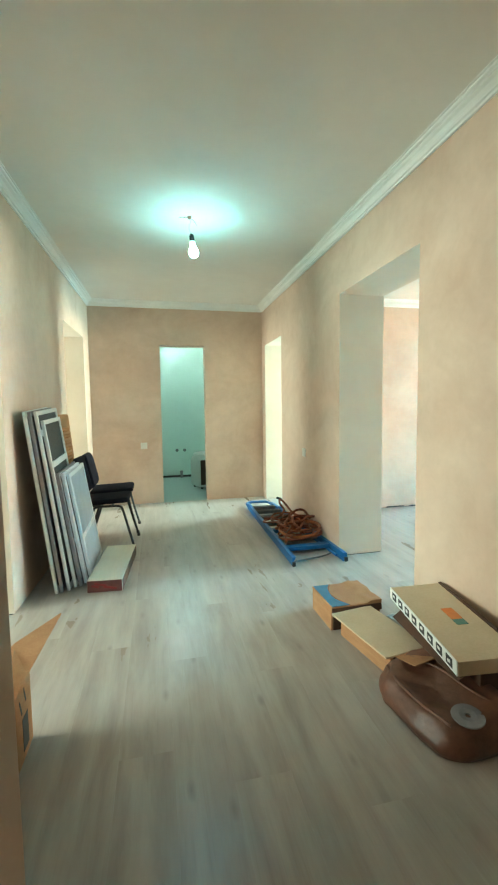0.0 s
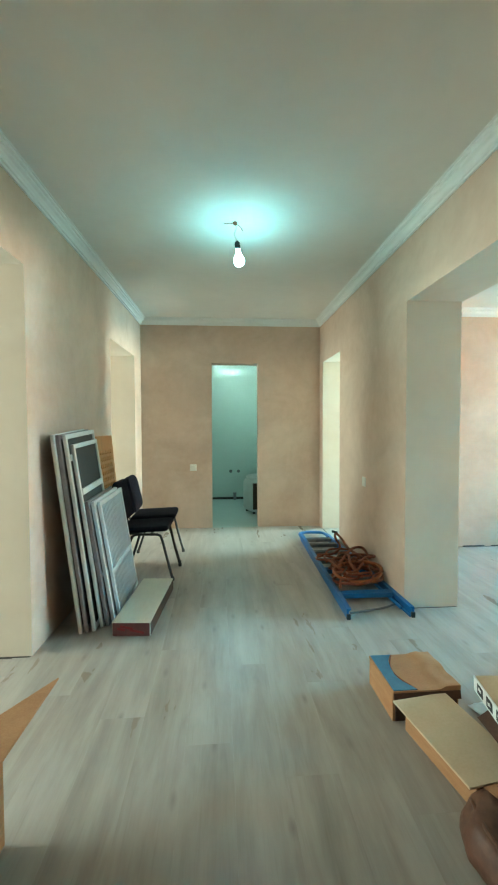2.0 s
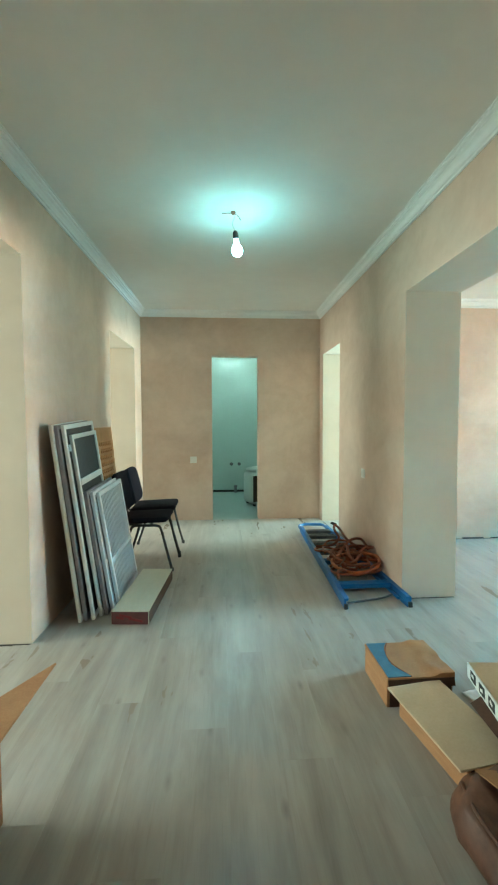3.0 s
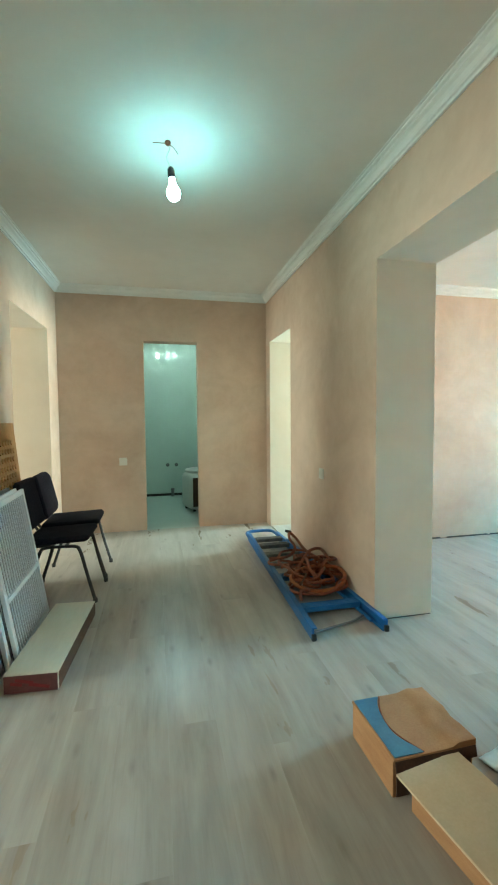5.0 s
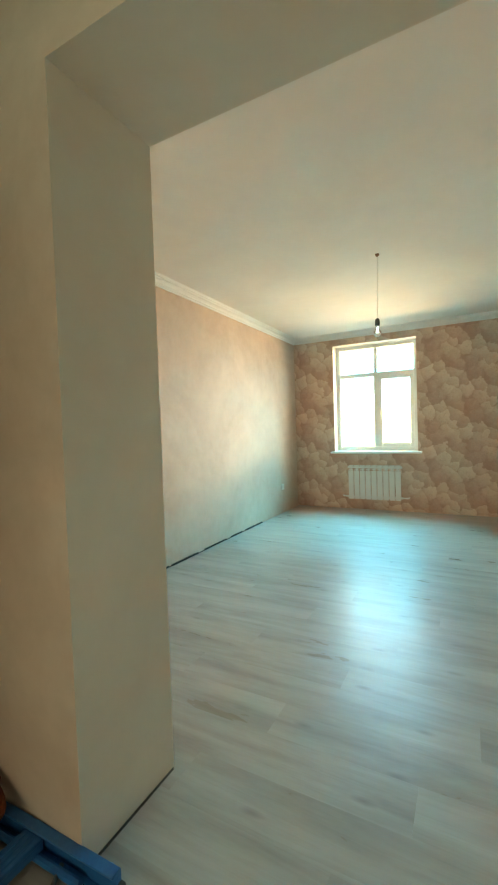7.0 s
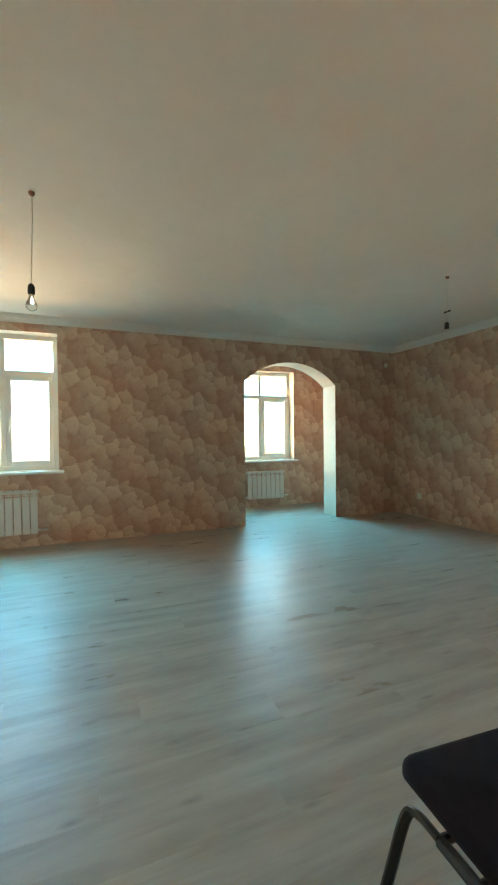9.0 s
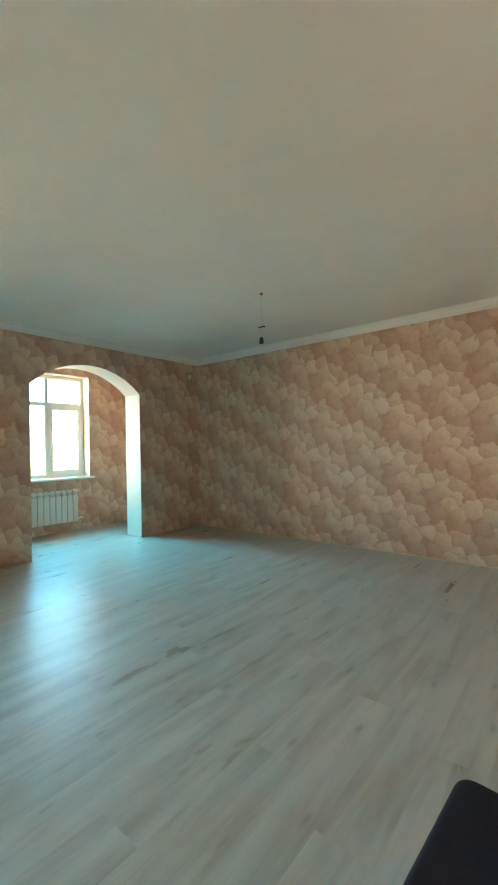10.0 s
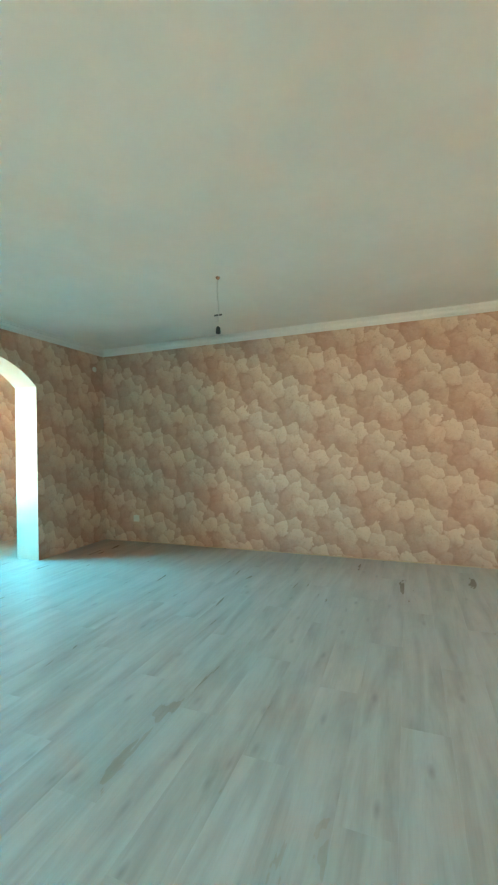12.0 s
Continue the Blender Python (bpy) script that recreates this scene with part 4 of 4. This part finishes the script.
bag = thing("wrapped_bundle", pose(1.450, 1.79, 0, 0, 0, 6), "crumpled glossy dark brown wrapped bundle on the floor", "bundle")
bm = bmesh.new()
rings = []
N = 56
for k in range(12):
    h = k / 7 if k < 8 else 1.0
    shrink = (0.88 + 0.14 * math.sin(math.pi * min(h * 0.8 + 0.12, 1.0)) - 0.16 * h) if k < 8 else 0.72 * (1 - (k - 7) / 4.6)
    ring = []
    for i in range(N):
        a = math.tau * i / N
        c, e = math.cos(a), math.sin(a)
        x = math.copysign(abs(c) ** 0.55, c) * 0.195 * shrink
        y = math.copysign(abs(e) ** 0.55, e) * 0.265 * shrink
        if y > 0.12:
            x *= 1.0 - 0.28 * (y - 0.12) / 0.14
        z = 0.128 * h + 0.030 * (x / 0.19) * h - 0.016 * max(0, k - 7) * 0.5
        p = Vector((x, y, z))
        p += noise.noise_vector(Vector((x * 7, y * 7, z * 9))) * 0.020 * min(1, h + 0.3) + noise.noise_vector(Vector((x * 19, y * 19, z * 24))) * 0.008
        p.z = 0.001 if k == 0 else max(p.z, 0.004)
        ring.append(bm.verts.new(p))
    rings.append(ring)
for g, h in zip(rings, rings[1:]):
    for i in range(N):
        bm.faces.new((g[i], g[(i + 1) % N], h[(i + 1) % N], h[i]))
bm.faces.new(rings[0][::-1]), bm.faces.new(rings[-1])
part("wrap", bm, BROWNWRAP, bag, "", True)
part("fold", tube(smooth_path([(-0.135, -0.20, 0.118), (-0.15, -0.06, 0.112), (-0.142, 0.08, 0.108), (-0.10, 0.20, 0.088)], 6), 0.006, 7), BROWNWRAP, bag, "raised fold", True)
part("fold", tube(smooth_path([(0.01, 0.18, 0.122), (0.05, 0.05, 0.135), (0.06, -0.10, 0.137), (0.10, -0.21, 0.132)], 6), 0.005, 7), BROWNWRAP, bag, "raised fold", True)
disc = thing("disc", pose(1.425, 1.60, 0.118, 4, -4, 0), "grey plastic disc lying on the brown bundle", "disc")
part("plate", lathe([(0.010, 0.0), (0.055, 0.0), (0.057, 0.003), (0.055, 0.006), (0.030, 0.008), (0.010, 0.006), (0.010, 0.0)], 28), FRAMEGREY, disc)

wb = thing("plastic_bag", pose(1.71, 1.54, 0), "crumpled white plastic bag standing against the wall", "bag")
bm = bmesh.new()
bmesh.ops.create_icosphere(bm, subdivisions=5, radius=1)
for v in bm.verts:
    v.co = Vector((v.co.x * 0.085, v.co.y * 0.13, max(0.165 + v.co.z * 0.18, 0.001)))
    if v.co.z > 0.01:
        v.co += noise.noise_vector(v.co * 10) * 0.026 + noise.noise_vector(v.co * 28) * 0.010
        v.co.z = max(v.co.z, 0.003)
        v.co.x = min(v.co.x, 0.112)
part("film", bm, WHITEWRAP, wb, "", True)

pp = thing("paper_sheet", pose(1.76, 2.46, 0.001, 0, 0, 14), "crumpled white paper sheet on the floor", "paper")
bm = bmesh.new()
bmesh.ops.create_grid(bm, x_segments=12, y_segments=12, size=0.5)
for v in bm.verts:
    v.co = Vector((v.co.x * 0.16, v.co.y * 0.18, 0.004 + 0.012 * max(0, noise.noise(v.co * 5 + Vector((2, 1, 0)))) ))
bmesh.ops.solidify(bm, geom=bm.faces[:], thickness=0.0012)
part("sheet", bm, WHITEWRAP, pp, "", True)


# ---------------------------------------------------------------- bathroom
wm = thing("washing_machine", pose(1.0, 6.80, 0, 0, 0, 20), "small white tub washing machine with a dark front", "washing machine")
bm = pad(0.42, 0.40, 0.50, 0.11, 0.0)
part("body", turned(bm, pose(0.21, 0.2, 0.02)), ALU, wm, "", True)
part("lid", turned(lathe([(0, 0.05), (0.13, 0.045), (0.19, 0.03), (0.20, 0.012), (0.19, 0.0), (0, 0.0)], 28), pose(0.21, 0.2, 0.522)), ALU, wm, "round white lid", True)
part("front_panel", block(0.02, 0.36, -0.008, 0.006, 0.07, 0.46, 0.006), CARDDARK, wm, "dark brown front panel")
for fx, fy in ((0.07, 0.07), (0.35, 0.07), (0.07, 0.33), (0.35, 0.33)):
    part("foot", turned(lathe([(0, -0.02), (0.02, -0.02), (0.018, 0.006), (0, 0.006)], 10), pose(fx, fy, 0.016)), BLACK, wm)
for dx in (-0.07, 0.07):
    po = thing("pipe_outlet", pose(0.80 + dx, 8.2, 0.50), "capped chrome water outlet on the bathroom wall", "pipe")
    part("flange", turned(lathe([(0, 0), (0.03, 0), (0.028, 0.006), (0.013, 0.009), (0.013, 0.05), (0, 0.05)], 14), pose(0, 0.001, 0, 90)), STEEL, po)
drain = thing("drain_pipe", pose(0.80, 8.12, -0.004), "grey drain pipe stub by the bathroom wall", "pipe")
part("stub", lathe([(0, 0), (0.025, 0), (0.025, 0.10), (0.03, 0.10), (0.03, 0.13), (0, 0.13)], 16), FRAMEGREY, drain)
tagged(obj("baseboard_bath", block(-0.34, 1.78, 8.18, 8.199, -0.003, 0.034), GAPDARK), "dark strip along the foot of the bathroom wall", "baseboard", kind="structure")


# ---------------------------------------------------------------- dark strips for the shade in gaps at the feet of walls
def gap_shade(name, x0, x1, y0, y1):
    tagged(obj(name, block(x0, x1, y0, y1, -0.011, 0.0015), GAPDARK), "narrow dark strip for the shade in the gap between laminate and wall", "gap", kind="structure")


gap_shade("gap_shade_living_north", LX0 + 0.30, LX1 - 1.3, LY1 - 0.0145, LY1 - 0.001)
# uneven dark blocks stand in for the shadow under the plaster's edge
bm, x, dice = bmesh.new(), LX0 + 0.05, random.Random(3)
while x < LX0 + 3.3:
    run = dice.uniform(0.12, 0.55)
    block(x, x + run, LY1 - 0.012 - dice.uniform(0.0, 0.012), LY1 - 0.0005, 0.0016, dice.uniform(0.007, 0.014), 0.0, bm)
    x += run + dice.uniform(0.02, 0.16)
tagged(obj("gap_shade_living_north_edge", bm, GAPDARK), "broken dark strips for the shade where the plaster stops above the laminate", "gap", kind="structure")
# a dark strip in place of the shadow at the west wall's foot
tagged(obj("gap_shade_living_west", turned(block(0.001, 0.008, 0.02, 3.68, -0.011, 0.003), pose(LX0, LY0, 0, 0, 0, 1.26)), GAPDARK),
       "narrow dark strip for the shade in the gap between laminate and wall", "gap", kind="structure")
bm = bmesh.new()
rows = []
for i in range(90):
    x = 2.6 + i * 0.045
    h = 0.006 + 0.016 * max(0.0, noise.noise(Vector((x * 2.3, 0, 0)))) + 0.008 * abs(noise.noise(Vector((x * 9, 4, 0))))
    d = 0.002 + 0.010 * abs(noise.noise(Vector((x * 3, 9, 0))))
    rows.append([bm.verts.new(p) for p in ((x, LY0 + 0.001, 0.0005), (x, LY0 + d + 0.004, 0.0005), (x, LY0 + 0.003, h), (x, LY0 + 0.001, h))])
for g, h in zip(rows, rows[1:]):
    for k in range(4):
        bm.faces.new((g[k], g[(k + 1) % 4], h[(k + 1) % 4], h[k]))
bm.faces.new(rows[0]), bm.faces.new(rows[-1])
tagged(obj("wallpaper_edge", bm, CARDPALE), "ragged pale lower edge of the wallpaper at the floor", "wallpaper edge", kind="structure")
gap_shade("gap_shade_west_opening", -0.92, -0.535, 3.106, 3.118)
gap_shade("gap_shade_opening_north", HX1 + 0.02, LX0 - 0.01, 3.5465, 3.554)


# ---------------------------------------------------------------- laminate planks
floor = tagged(new("floor"), "pale whitewashed oak laminate planks with dark gaps along the walls", "floor", kind="structure")
PW, PL, GAP = 0.193, 1.285, 0.0001
ROOMS = [(HX0 - 0.14, HX1 - 0.007, HY0 - 0.25, HY1 - 0.006), (HX1 - 0.007, LX0 - 0.085, 2.523, 3.546),
         (LX0 - 0.085, LX1 - 0.007, LY0 + 0.008, LY1 - 0.015), (LX1 - 0.007, AX0 + 0.007, -0.400, 0.996),
         (AX0 + 0.007, AX1 - 0.007, LY0 + 0.008, AY1 - 0.007)]
shared = {}


def plank_mesh(w, d):
    key = (round(w, 4), round(d, 4))
    if key not in shared:
        bm = bmesh.new()
        c = 0.0002
        rings = [[bm.verts.new(p) for p in ((i, i, z), (w - i, i, z), (w - i, d - i, z), (i, d - i, z))] for i, z in ((0, -0.0115), (0, -c), (c, 0))]
        for a, b in zip(rings, rings[1:]):
            for k in range(4):
                bm.faces.new((a[k], a[(k + 1) % 4], b[(k + 1) % 4], b[k]))
        bm.faces.new(rings[-1])
        me = bpy.data.meshes.new("plank")
        bm.to_mesh(me)
        bm.free()
        me.materials.append(OAK)
        shared[key] = me
    return shared[key]


for col in range(-4, 48):
    xa, xb = col * PW, (col + 1) * PW - GAP
    shift = (col * 0.43 % 1.0) * PL
    for row in range(-3, 7):
        ya, yb = row * PL + shift, (row + 1) * PL + shift - GAP
        for x0, x1, y0, y1 in ROOMS:
            p, q, r, s = max(xa, x0), min(xb, x1), max(ya, y0), min(yb, y1)
            if q - p > 0.004 and s - r > 0.004:
                ob = new("plank", plank_mesh(q - p, s - r))
                ob.parent = floor
                ob.location = (p, r, 0)
